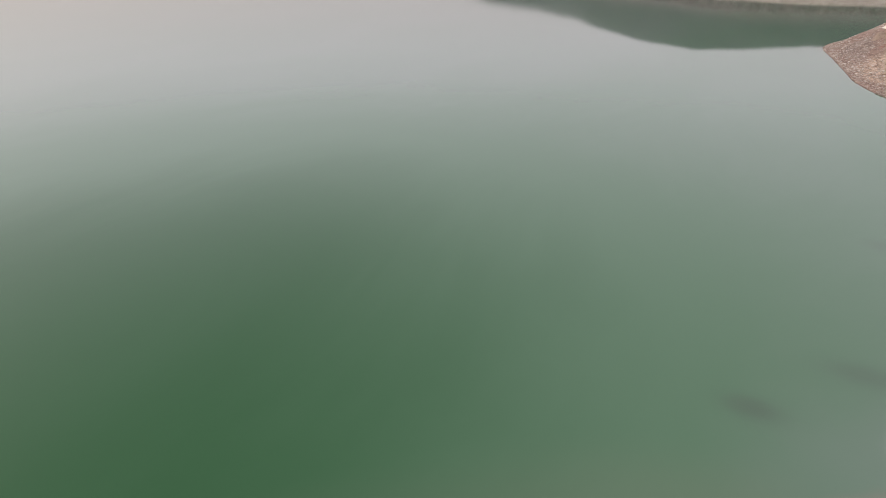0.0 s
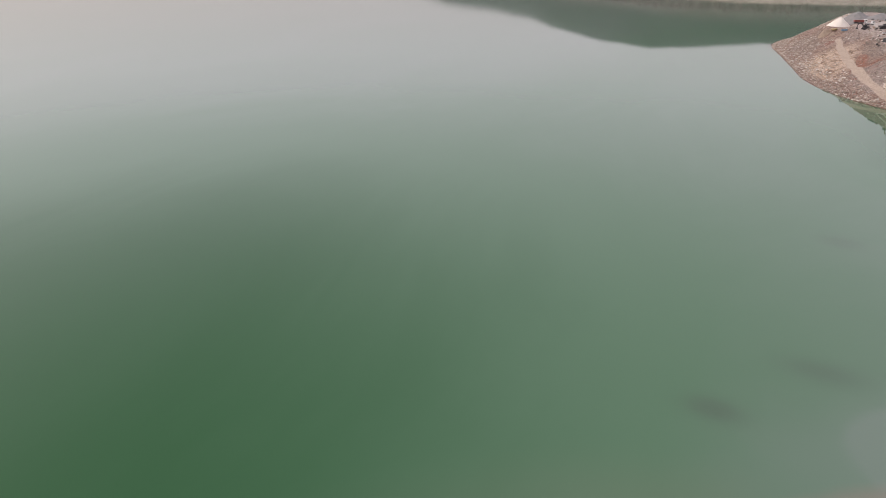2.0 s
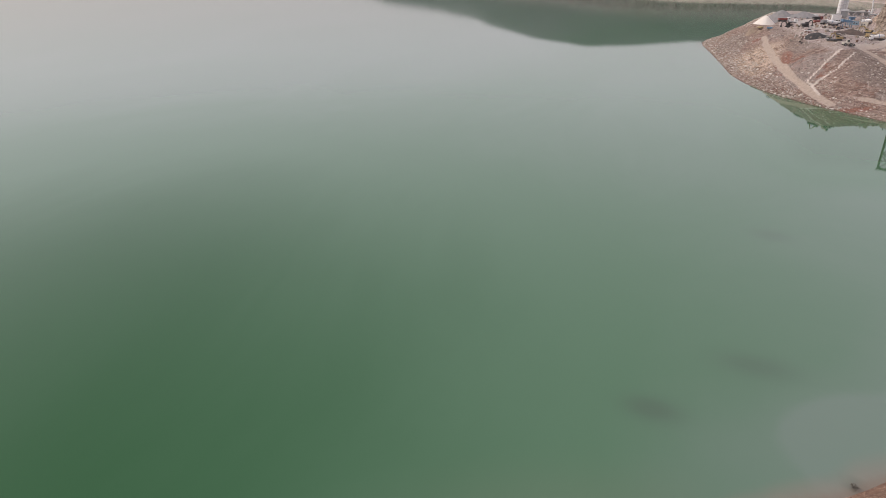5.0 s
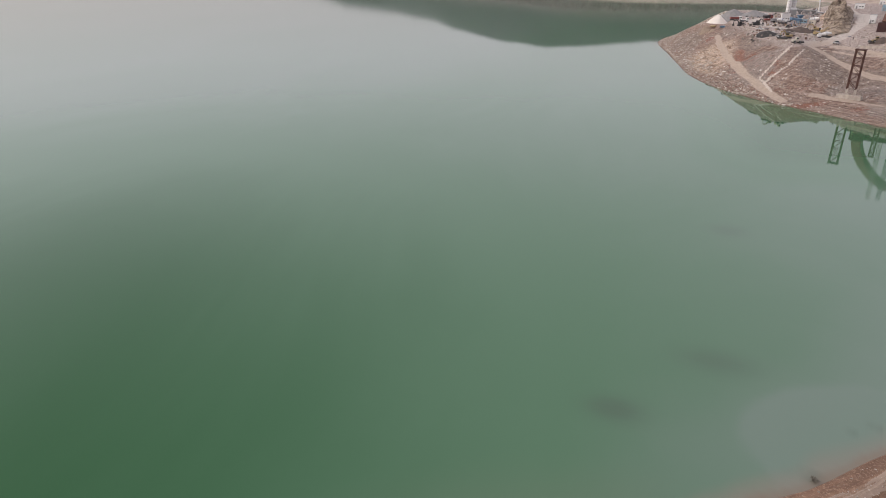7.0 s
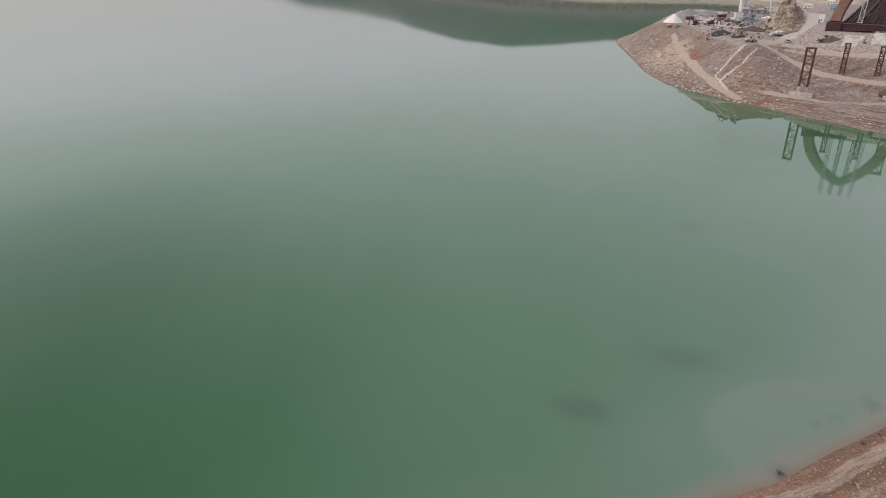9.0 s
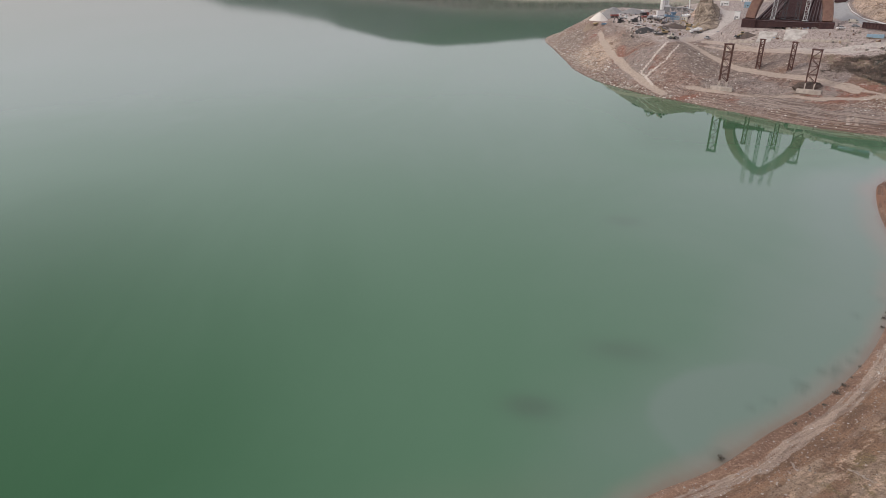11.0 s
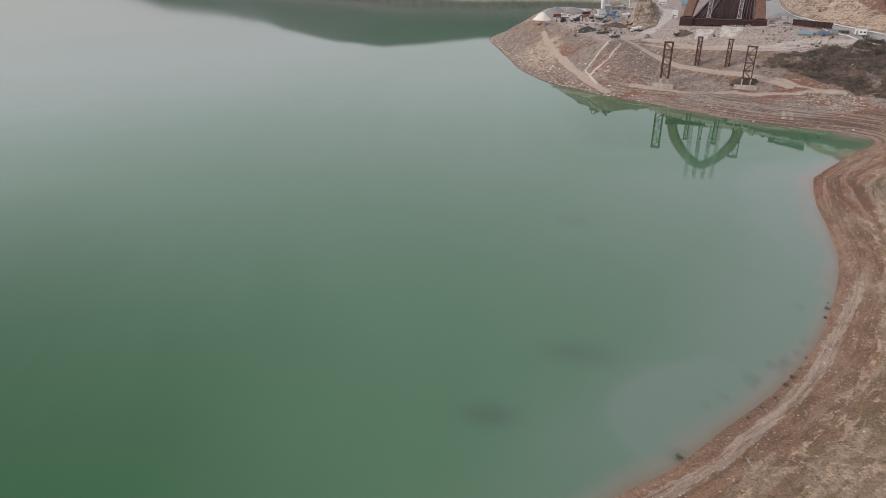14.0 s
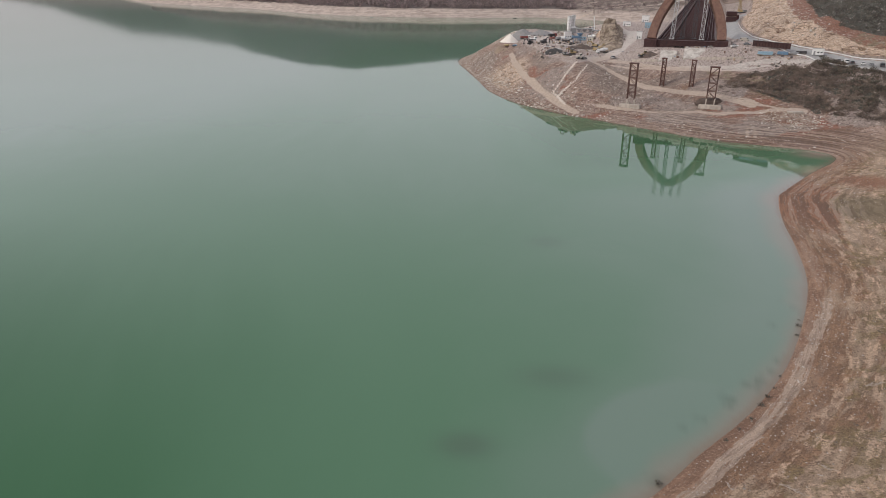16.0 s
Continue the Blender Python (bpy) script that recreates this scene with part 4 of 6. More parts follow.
# ---------------------------------------------------------------- the works on the headland
def heap(x, y, rx, ry, h, material, name, label, category, turn=0.0, seed=1.0, peak=1.15):
    """A tipped heap with a soft, uneven cone."""
    top = at(x, y, turn, -0.4)
    bm, rings, n = B(), [], 28
    for k in range(11):
        f = k / 10
        ring = []
        for i in range(n):
            a = 2 * math.pi * i / n
            w = 1 + 0.16 * noise.noise(Vector((math.cos(a) * 1.3 + seed, math.sin(a) * 1.3, seed)))
            r = f * w
            z = h * max(1 - f**peak, 0) * (1 + 0.10 * noise.noise(Vector((math.cos(a) * 3 * f, math.sin(a) * 3 * f, seed * 3))))
            px, py = rx * r * math.cos(a), ry * r * math.sin(a)
            c, s = math.cos(radians(turn)), math.sin(radians(turn))
            drop = ground(x + px * c - py * s, y + px * s + py * c) - ground(x, y) if k > 5 else 0
            ring.append(bm.verts.new((px, py, z + 0.3 * (1 - f) + min(drop, 0.5) * f)))
        rings.append(ring)
    for a, b in zip(rings, rings[1:]):
        for i in range(n):
            bm.faces.new((a[i - 1], a[i], b[i], b[i - 1]))
    bmesh.ops.remove_doubles(bm, verts=bm.verts, dist=0.01)
    bmesh.ops.recalc_face_normals(bm, faces=bm.faces)
    for f in bm.faces:
        f.smooth = True
    me = bpy.data.meshes.new(name)
    bm.to_mesh(me)
    bm.free()
    me.materials.append(material)
    ob = new(name, me)
    ob.matrix_basis = top
    return tagged(ob, label, category)


heap(48.4, 596.4, 8.6, 8.2, 6.8, SAND, "sand_heap", "tall cream-white cone of sand at the works", "sand heap", 0, 1.0, 1.2)
heap(60.9, 612.3, 11, 8, 5.2, GRAVEL, "gravel_mound", "wide grey gravel heap beside the sand", "gravel mound", 10, 2.0)
heap(76.7, 607.3, 13, 8, 4.6, GRAVEL, "gravel_mound", "low grey gravel heap at the plateau edge", "gravel mound", -10, 3.0)
heap(72, 486, 15, 5.5, 2.4, BLACK, "covered_heap", "low heap under a black plastic sheet", "covered heap", -70, 4.0)
heap(93.5, 506, 11, 7.5, 3.4, SOIL, "soil_mound", "dark heap of dug soil and scrap", "soil mound", 20, 5.0)
heap(85.4, 499.0, 6, 4, 2.0, SOIL, "soil_mound", "low dark heap of dug soil", "soil mound", 70, 6.0)
heap(40.1, 586.6, 5, 4, 1.9, RUBBLE, "rubble_mound", "brown heap of broken rubble", "rubble mound", 0, 7.0)
heap(44.7, 576.5, 4, 3, 1.5, RUBBLE, "rubble_mound", "small brown heap of broken rubble", "rubble mound", 0, 8.0)
heap(128.5, 451.9, 7, 5, 2.6, SOIL, "soil_mound", "dark red-brown heap of dug soil", "soil mound", 0, 9.0)


def wheel(parent, x, y, r, w, name="wheel"):
    t = part("wheel", tube(B(), (x - w / 2, y, r), (x + w / 2, y, r), r, n=14), RUBBER, parent)
    part("rim", tube(B(), (x - w / 2 - 0.03, y, r), (x + w / 2 + 0.03, y, r), r * 0.55, n=10), GREY, t)


def car(x, y, turn, paint, label, kind="car", group="parked cars"):
    """kind: car, pickup or van."""
    top = thing({"car": "car", "pickup": "pickup", "van": "van"}[kind], at(x, y, turn), label, {"car": "car", "pickup": "pickup truck", "van": "van"}[kind], group)
    long, w = {"car": (4.4, 1.8), "pickup": (5.3, 1.9), "van": (5.6, 2.05)}[kind]
    h = long / 2
    low = {"car": [(-h, 0.35), (h, 0.35), (h, 0.72), (h - 0.25, 0.88), (0.95, 0.98), (-1.55, 1.0), (-h, 0.95)],
           "pickup": [(-h, 0.45), (h, 0.45), (h, 0.95), (h - 0.2, 1.08), (0.9, 1.15), (-h, 1.15)],
           "van": [(-h, 0.4), (h, 0.4), (h, 0.95), (1.95, 1.25), (-h, 1.3)]}[kind]
    bm = prism(B(), low, w)
    bmesh.ops.bevel(bm, geom=bm.edges[:], offset=0.06, segments=1, affect="EDGES")
    body = part("body", bm, paint, top)
    cab = {"car": [(-1.75, 0.97), (0.95, 0.97), (0.25, 1.43), (-1.2, 1.43)],
           "pickup": [(-0.75, 1.12), (1.2, 1.12), (0.55, 1.72), (-0.6, 1.75)],
           "van": [(-h + 0.02, 1.28), (1.95, 1.24), (1.2, 2.05), (-h + 0.1, 2.1)]}[kind]
    bm = prism(B(), cab, w * 0.88)
    part("windows", bm, GLASS, top, "dark glazed cabin")
    roof = max(z for _, z in cab)
    ys = [p for p, z in cab if z > roof - 0.1]
    part("roof", box(B(), (0, sum(ys) / len(ys), roof + 0.02), (w * 0.86, max(ys) - min(ys) + 0.1, 0.09)), paint, top)
    if kind == "van":
        part("side_panel", box(B(), (0, -0.9, 1.68), (w * 0.93, 3.4, 0.75)), paint, top)
    if kind == "pickup":
        part("load_bed", box(B(), (0, -1.7, 1.12), (w * 0.84, 1.7, 0.12)), DARK, top)
    for side in (-1, 1):
        part("headlight", box(B(), (side * w * 0.36, h - 0.02, 0.72), (0.35, 0.1, 0.16)), WHITE, top)
        part("tail_light", box(B(), (side * w * 0.38, -h + 0.01, 0.85), (0.25, 0.08, 0.2)), RED, top)
        for yy in (-h + 0.9, h - 0.9):
            wheel(top, side * (w / 2 - 0.12), yy, 0.34, 0.24)
    return top


def truck(x, y, turn, cab_paint, bed_paint, label, long=8.6, tipper=True, group="trucks at the works"):
    top = thing("dump_truck" if tipper else "flatbed_truck", at(x, y, turn), label, "truck", group)
    h = long / 2
    part("chassis", box(B(), (0, 0, 0.95), (1.0, long, 0.4)), DARK, top)
    bm = prism(B(), [(h - 2.1, 0.7), (h, 0.7), (h, 1.9), (h - 0.25, 2.95), (h - 2.0, 3.05), (h - 2.1, 2.9)], 2.4)
    bmesh.ops.bevel(bm, geom=bm.edges[:], offset=0.08, segments=1, affect="EDGES")
    cab = part("cab", bm, cab_paint, top)
    part("windscreen", box(B(), (0, h - 0.08, 2.35), (2.1, 0.12, 0.75), Matrix.Rotation(radians(-13), 4, "X")), GLASS, cab)
    for side in (-1, 1):
        part("side_window", box(B(), (side * 1.21, h - 1.0, 2.35), (0.05, 1.0, 0.6)), GLASS, cab)
    if tipper:
        bm = prism(B(), [(-h, 1.35), (h - 2.4, 1.25), (h - 2.3, 2.75), (-h - 0.1, 2.55)], 2.5)
        bed = part("tipper_body", bm, bed_paint, top)
        for k in range(6):
            for side in (-1, 1):
                part("bed_rib", box(B(), (side * 1.29, -h + 0.5 + k * (long - 3.3) / 5, 1.95), (0.12, 0.14, 1.2)), bed_paint, bed)
        part("load", box(B(), (0, -1.2, 2.68), (2.1, long - 3.2, 0.35), bevel=0.15), GRAVEL, bed)
    else:
        part("flatbed", box(B(), (0, -1.1, 1.35), (2.5, long - 2.3, 0.25)), bed_paint, top)
    for side in (-1, 1):
        for yy in (h - 1.3, -h + 2.2, -h + 0.95):
            wheel(top, side * 1.05, yy, 0.52, 0.35)
    return top


def excavator(x, y, turn, label, paint=None, reach=1.0):
    paint = paint or YELLOW
    top = thing("excavator", at(x, y, turn), label, "excavator", "diggers at the works")
    for side in (-1, 1):
        bm = prism(B(), [(-1.9, 0.15), (-1.6, 0), (1.6, 0), (1.9, 0.15), (2.0, 0.5), (1.7, 0.9), (-1.7, 0.9), (-2.0, 0.5)], 0.6, side * 1.15)
        part("crawler_track", bm, DARK, top)
    body = part("body", box(B(), (0.1, -0.5, 1.65), (2.7, 3.6, 1.2), bevel=0.12), paint, top)
    part("counterweight", box(B(), (0.1, -2.25, 1.6), (2.6, 0.8, 1.1), bevel=0.2), DARK, body)
    cab = part("cab", box(B(), (-0.85, 0.7, 2.35), (1.0, 1.5, 1.6), bevel=0.1), paint, top)
    part("cab_window", box(B(), (-0.85, 1.46, 2.45), (0.85, 0.06, 1.1)), GLASS, cab)
    part("cab_window", box(B(), (-1.36, 0.75, 2.5), (0.06, 1.1, 0.8)), GLASS, cab)
    bm = beam(B(), (0.2, 0.9, 1.9), (0.2, 3.2 * reach, 4.3), 0.42, 0.6)
    boom = part("boom", beam(bm, (0.2, 3.2 * reach, 4.3), (0.2, 5.4 * reach, 3.9), 0.4, 0.5), paint, top)
    part("hydraulic_ram", tube(B(), (0.2, 1.6, 1.7), (0.2, 3.3 * reach, 3.6), 0.1, n=8), GALV, boom)
    arm = part("arm", beam(B(), (0.2, 5.4 * reach, 4.1), (0.2, 6.0 * reach, 1.5), 0.32, 0.42), paint, top)
    bm = prism(B(), [(6.0 * reach, 1.6), (6.5 * reach, 1.1), (6.2 * reach, 0.4), (5.5 * reach, 0.35), (5.6 * reach, 0.9)], 1.1, 0.2)
    part("bucket", bm, DARK, arm)
    return top


def loader(x, y, turn, label, paint=None):
    paint = paint or YELLOW
    top = thing("wheel_loader", at(x, y, turn), label, "wheel loader", "diggers at the works")
    part("rear_body", box(B(), (0, -1.6, 1.6), (2.1, 2.8, 1.3), bevel=0.15), paint, top)
    part("front_frame", box(B(), (0, 1.2, 1.15), (1.5, 2.2, 0.8), bevel=0.1), paint, top)
    cab = part("cab", box(B(), (0, -0.1, 2.75), (1.5, 1.5, 1.5), bevel=0.1), paint, top)
    for c, s in (((0, 0.66, 2.85), (1.3, 0.06, 1.0)), ((0.76, -0.1, 2.85), (0.06, 1.2, 0.9)), ((-0.76, -0.1, 2.85), (0.06, 1.2, 0.9))):
        part("cab_window", box(B(), c, s), GLASS, cab)
    for side in (-1, 1):
        part("lift_arm", beam(B(), (side * 0.6, 0.9, 1.7), (side * 0.6, 3.5, 0.7), 0.25, 0.4), paint, top)
        for yy in (-1.7, 1.5):
            wheel(top, side * 1.1, yy, 0.8, 0.6)
    bm = prism(B(), [(3.3, 0.2), (4.6, 0.1), (4.0, 0.5), (3.6, 1.3), (3.3, 1.2)], 2.8)
    part("bucket", bm, DARK, top)
    return top


truck(60.2, 579.9, -75, WHITE, RED, "dump truck with white cab and red tipper body")
truck(64.6, 564.1, -80, WHITE, WHITE, "small white truck with flat load bed", 6.2, False)
truck(83.7, 586.6, -60, RED, DARK, "red truck standing on the gravel", 7.5)
car(69.3, 508.9, -78, WHITE, "white pickup parked on the gravel", "pickup", "cars at the works")
car(76.0, 469.7, 40, SILVER, "silver car parked among the machines", "car", "cars at the works")
car(175.8, 435.6, -70, WHITE, "white pickup beside the pylon's foot", "pickup", "cars at the works")
car(189.5, 453.8, -95, CREAM, "cream van parked beside the road", "van", "cars at the works")
car(183.4, 435.1, -100, GREY, "grey car parked beside the road", "car", "cars at the works")
excavator(61.2, 553.1, 120, "dark dusty excavator beside the sand heap", DARK)
excavator(70.4, 538.0, -60, "small dark excavator on the gravel", DARK, 0.8)
excavator(107.0, 500.9, 200, "yellow excavator at the foot of the rock")
excavator(104.7, 514.0, 60, "yellow excavator among dug soil")
loader(83.4, 452.1, -70, "pale yellow wheel loader at the top of the track", CREAM)
loader(125.2, 451.6, 100, "yellow wheel loader beside the pylon's footing", YELLOW)
excavator(80.4, 465.8, 100, "dusty yellow excavator at the plateau edge", YELLOW, 0.8)
for xy, turn, paint, kind, label in (((218.4, 392.3), 20, DARK, "car", "black car in the roadside row"), ((221.1, 389.5), 25, WHITE, "van", "white van in the roadside row"), ((223.5, 387.1), 15, DARK, "car", "dark car in the roadside row"),
                                     ((227.4, 383.8), 22, WHITE, "car", "white car in the roadside row"), ((229.8, 379.9), 28, GREY, "car", "grey car in the roadside row"), ((233.8, 376.8), 20, DARK, "van", "dark van in the roadside row")):
    car(*xy, turn - 45, paint, label, kind, "cars parked along the road")


def mixer_truck(x, y, turn, label):
    top = thing("mixer_truck", at(x, y, turn), label, "mixer truck", "trucks at the works")
    part("chassis", box(B(), (0, 0, 0.95), (1.0, 8.6, 0.4)), DARK, top)
    bm = prism(B(), [(2.3, 0.7), (4.3, 0.7), (4.3, 1.9), (4.1, 2.95), (2.4, 3.0)], 2.4)
    bmesh.ops.bevel(bm, geom=bm.edges[:], offset=0.08, segments=1, affect="EDGES")
    cab = part("cab", bm, WHITE, top)
    part("windscreen", box(B(), (0, 4.22, 2.35), (2.1, 0.12, 0.75), Matrix.Rotation(radians(-11), 4, "X")), GLASS, cab)
    bm = tube(B(), (0, 1.9, 2.3), (0, -0.6, 2.7), 0.8, 1.25, 16)
    tube(bm, (0, -0.6, 2.7), (0, -3.6, 3.1), 1.25, 0.6, 16)
    drum = part("drum", bm, WHITE, top, "white rotating concrete drum")
    part("drum_band", tube(B(), (0, -0.5, 2.69), (0, -0.75, 2.72), 1.28, n=16), BLUE, drum)
    part("chute", beam(B(), (0, -3.7, 2.4), (0, -4.9, 1.4), 0.5, 0.2), GREY, top)
    for side in (-1, 1):
        for yy in (3.2, -1.6, -2.9):
            wheel(top, side * 1.05, yy, 0.52, 0.35)


mixer_truck(111.1, 556.4, 30, "white concrete mixer truck beside the batching plant")
mixer_truck(88.2, 548.3, -70, "white concrete mixer truck standing near the silos")
mixer_truck(104.5, 484.4, 100, "white concrete mixer truck on the works' track")
truck(101.8, 490.9, 15, YELLOW, YELLOW, "dusty yellow dump truck below the rock")
truck(84.8, 555.5, -40, WHITE, GREY, "white dump truck with grey tipper body")
car(105.1, 583.9, 70, WHITE, "white van parked near the silos", "van", "cars at the works")
car(88.7, 523.7, -20, DARK, "dark pickup parked on the plateau", "pickup", "cars at the works")
car(107.8, 464.9, 15, SILVER, "silver pickup on the terrace track", "pickup", "cars at the works")


def cabin(x, y, turn, size, paint, label, name="site_cabin", group="site cabins"):
    w, d, h = size
    top = thing(name, at(x, y, turn), label, "site cabin", group)
    body = part("body", box(B(), (0, 0, h / 2 + 0.15), (w, d, h), bevel=0.06), paint, top)
    part("roof", box(B(), (0, 0, h + 0.22), (w + 0.25, d + 0.25, 0.16)), GALV, top)
    part("door", box(B(), (-w * 0.28, -d / 2 - 0.03, 1.15), (0.9, 0.08, 2.0)), GREY, body)
    for k in range(max(1, int(w / 2.6))):
        win = part("window", box(B(), (w * 0.05 + k * 1.7, -d / 2 - 0.02, 1.65), (1.1, 0.08, 0.9)), WHITE, body)
        part("pane", box(B(), (w * 0.05 + k * 1.7, -d / 2 - 0.07, 1.65), (0.95, 0.03, 0.75)), GLASS, win)
    for k in (-1, 1):
        part("skid", box(B(), (k * w * 0.4, 0, 0.05), (0.2, d, 0.3)), DARK, top)


cabin(162.5, 686.0, -20, (6.5, 3.2, 4.8), WHITE, "tall white site cabin beside the rock")
cabin(145.7, 589.5, -15, (6.5, 3.0, 3.6), WHITE, "white site cabin beside the track")
cabin(172.6, 631.9, -25, (6.0, 3.0, 5.6), WHITE, "tall white site cabin behind the track")
cabin(157.3, 566.0, -25, (5.0, 3.0, 4.2), SKY_BLUE, "pale blue site cabin behind the track")
cabin(133.9, 502.3, -20, (3.6, 3.0, 5.2), WHITE, "narrow white cabin near the pylon's foot")
cabin(211.8, 403.6, -35, (6.0, 2.6, 3.4), WHITE, "white cabin at the road's bend", "site_cabin")
cabin(93.7, 571.6, 10, (6.0, 2.5, 5.4), WHITE, "stacked white cabins beside the silos")
cabin(103.7, 560.1, -20, (6.0, 2.5, 2.7), SKY_BLUE, "pale blue cabin near the batching plant")
cabin(108.3, 548.4, -25, (4.5, 2.6, 3.0), CREAM, "cream cabin among the stores")


def stack(x, y, turn, size, paint, label, name, category, rows=3):
    """Sheeted or stacked goods on bearers."""
    w, d, h = size
    top = thing(name, at(x, y, turn), label, category, "stores beside the road")
    for k in range(rows):
        part("bundle", box(B(), ((k - (rows - 1) / 2) * w / rows, 0, h / 2 + 0.2), (w / rows - 0.12, d, h * (0.8 + 0.2 * ((k * 7) % 3) / 2)), bevel=0.1), paint, top)
    for k in (-1, 1):
        part("bearer", box(B(), (0, k * d * 0.35, 0.05), (w, 0.25, 0.4)), WOOD, top)


stack(185.3, 412.0, -28, (8.5, 3.0, 1.9), SKY_BLUE, "pale blue sheeted stacks beside the road", "sheeted_stack", "stack", 3)
stack(193.9, 408.4, -28, (6.0, 3.0, 1.9), BLUE, "blue sheeted stack beside the road", "sheeted_stack", "stack", 2)
stack(200.1, 407.6, -28, (5.0, 2.4, 1.5), GREY, "grey stacked formwork beside the road", "formwork_stack", "stack", 2)
stack(204.4, 407.8, -35, (5.5, 2.6, 1.6), DARK, "dark stacked steel parts beside the road", "steel_stack", "stack", 3)
stack(81.4, 570.1, 20, (4.5, 2.6, 1.3), RED, "rusty red steel parts stacked on gravel", "steel_stack", "stack", 2)
stack(45.1, 583.6, 60, (5, 3.0, 1.2), YELLOW, "faded yellow goods stacked on gravel", "goods_stack", "stack", 3)
stack(85.3, 620.3, 10, (5, 2.5, 1.5), WHITE, "white bags stacked on pallets", "bag_stack", "stack", 3)
stack(76.7, 461.5, -30, (6, 2.0, 1.1), DARK, "dark steel bars stacked on bearers", "steel_stack", "stack", 3)
stack(50.8, 572.6, -10, (4, 2.5, 1.5), BLUE, "blue drums and boxes under a sheet", "sheeted_stack", "stack", 2)

# a long girder wall of dark red panels beside the road
g0, g1 = Vector((185.1, 430.7, 0)), Vector((198.5, 410.0, 0))
girder = thing("steel_girder", pose(g0.x, g0.y, ground(g0.x, g0.y), 0, 0, math.degrees(math.atan2(g1.y - g0.y, g1.x - g0.x))), "long dark red steel girder lying beside the road", "steel girder")
long = (g1 - g0).length
part("web", box(B(), (long / 2, 0, 1.9), (long, 0.3, 3.0)), RED_STEEL, girder)
for z in (0.4, 3.4):
    part("flange", box(B(), (long / 2, 0, z), (long, 1.3, 0.25)), RED_STEEL, girder)
for k in range(13):
    part("stiffener", box(B(), (0.6 + k * (long - 1.2) / 12, -0.3, 1.9), (0.2, 0.5, 2.8)), RED_STEEL, girder)
for k in (0.12, 0.5, 0.88):
    part("bearer", box(B(), (long * k, 0, 0), (0.6, 1.8, 0.6)), WOOD, girder)


def silo(x, y, r, h, label):
    top = thing("cement_silo", at(x, y), label, "silo", "cement silos")
    leg = 4.2
    part("tank", tube(B(), (0, 0, leg), (0, 0, h), r, n=20), WHITE, top)
    part("hopper", tube(B(), (0, 0, 1.6), (0, 0, leg), 0.3, r, n=20), WHITE, top)
    part("lid", tube(B(), (0, 0, h), (0, 0, h + 0.5), r, r * 0.5, n=20), GALV, top)
    for k in range(4):
        a = math.pi / 4 + k * math.pi / 2
        part("leg", beam(B(), (r * 0.9 * math.cos(a), r * 0.9 * math.sin(a), -0.2), (r * 0.9 * math.cos(a), r * 0.9 * math.sin(a), leg + 0.5), 0.25), GALV, top)
    for k in range(5):
        part("band", tube(B(), (0, 0, leg + 1 + k * (h - leg - 2) / 4), (0, 0, leg + 1.12 + k * (h - leg - 2) / 4), r + 0.04, n=20), GALV, top)
    rail = part("top_rail", tube(B(), (0, 0, h + 0.9), (0, 0, h + 1.0), r * 0.8, n=16), GALV, top)
    for s in (-0.22, 0.22):
        part("ladder_rail", beam(B(), (s, -r - 0.15, 0), (s, -r - 0.15, h), 0.07), GALV, top)


silo(99.6, 602.7, 1.75, 15.5, "tall white cement silo on steel legs")
silo(103.3, 604.9, 1.75, 16.0, "tall white cement silo on steel legs")


def batching_plant(x, y, turn):
    top = thing("batching_plant", at(x, y, turn), "grey steel concrete batching plant beside the silos", "batching plant")
    for i in range(4):
        for j in range(2):
            part("post", beam(B(), (-7 + i * 4.6, -2.2 + j * 4.4, -0.2), (-7 + i * 4.6, -2.2 + j * 4.4, 6.0), 0.35), GALV, top)
    for z in (3.0, 6.0):
        for j in (-2.2, 2.2):
            part("rail", beam(B(), (-7, j, z), (6.8, j, z), 0.3), GALV, top)
    for i in range(3):
        bm = B()
        bmesh.ops.create_cone(bm, cap_ends=True, segments=4, radius1=0.9, radius2=2.9, depth=2.6, matrix=Matrix.Translation((-4.7 + i * 4.6, 0, 4.7)) @ Matrix.Rotation(math.pi / 4, 4, "Z"))
        part("hopper", bm, GREY, top)
    part("mixer_house", box(B(), (-9.5, 0, 4.2), (4.4, 4.4, 4.0), bevel=0.1), GREY, top)
    part("house_roof", prism(B(), [(-2.5, 6.2), (2.5, 6.2), (0, 7.4)], 4.8, -9.5), GALV, top)
    belt = part("conveyor", beam(B(), (7, 0, 1.0), (-8, 0.5, 7.4), 1.1, 0.6), GALV, top)
    for k in range(8):
        part("roller_frame", box(B(), (7 - 2 * k, 0.06 * k, 1.45 + 0.86 * k), (0.2, 1.4, 0.5)), DARK, belt)
    for k in range(12):
        part("diagonal", beam(B(), (-7 + 1.15 * k, -2.2, 3.0 if k % 2 else 6.0), (-5.85 + 1.15 * k, -2.2, 6.0 if k % 2 else 3.0), 0.16), GALV, top)


batching_plant(109.9, 585.0, -8)


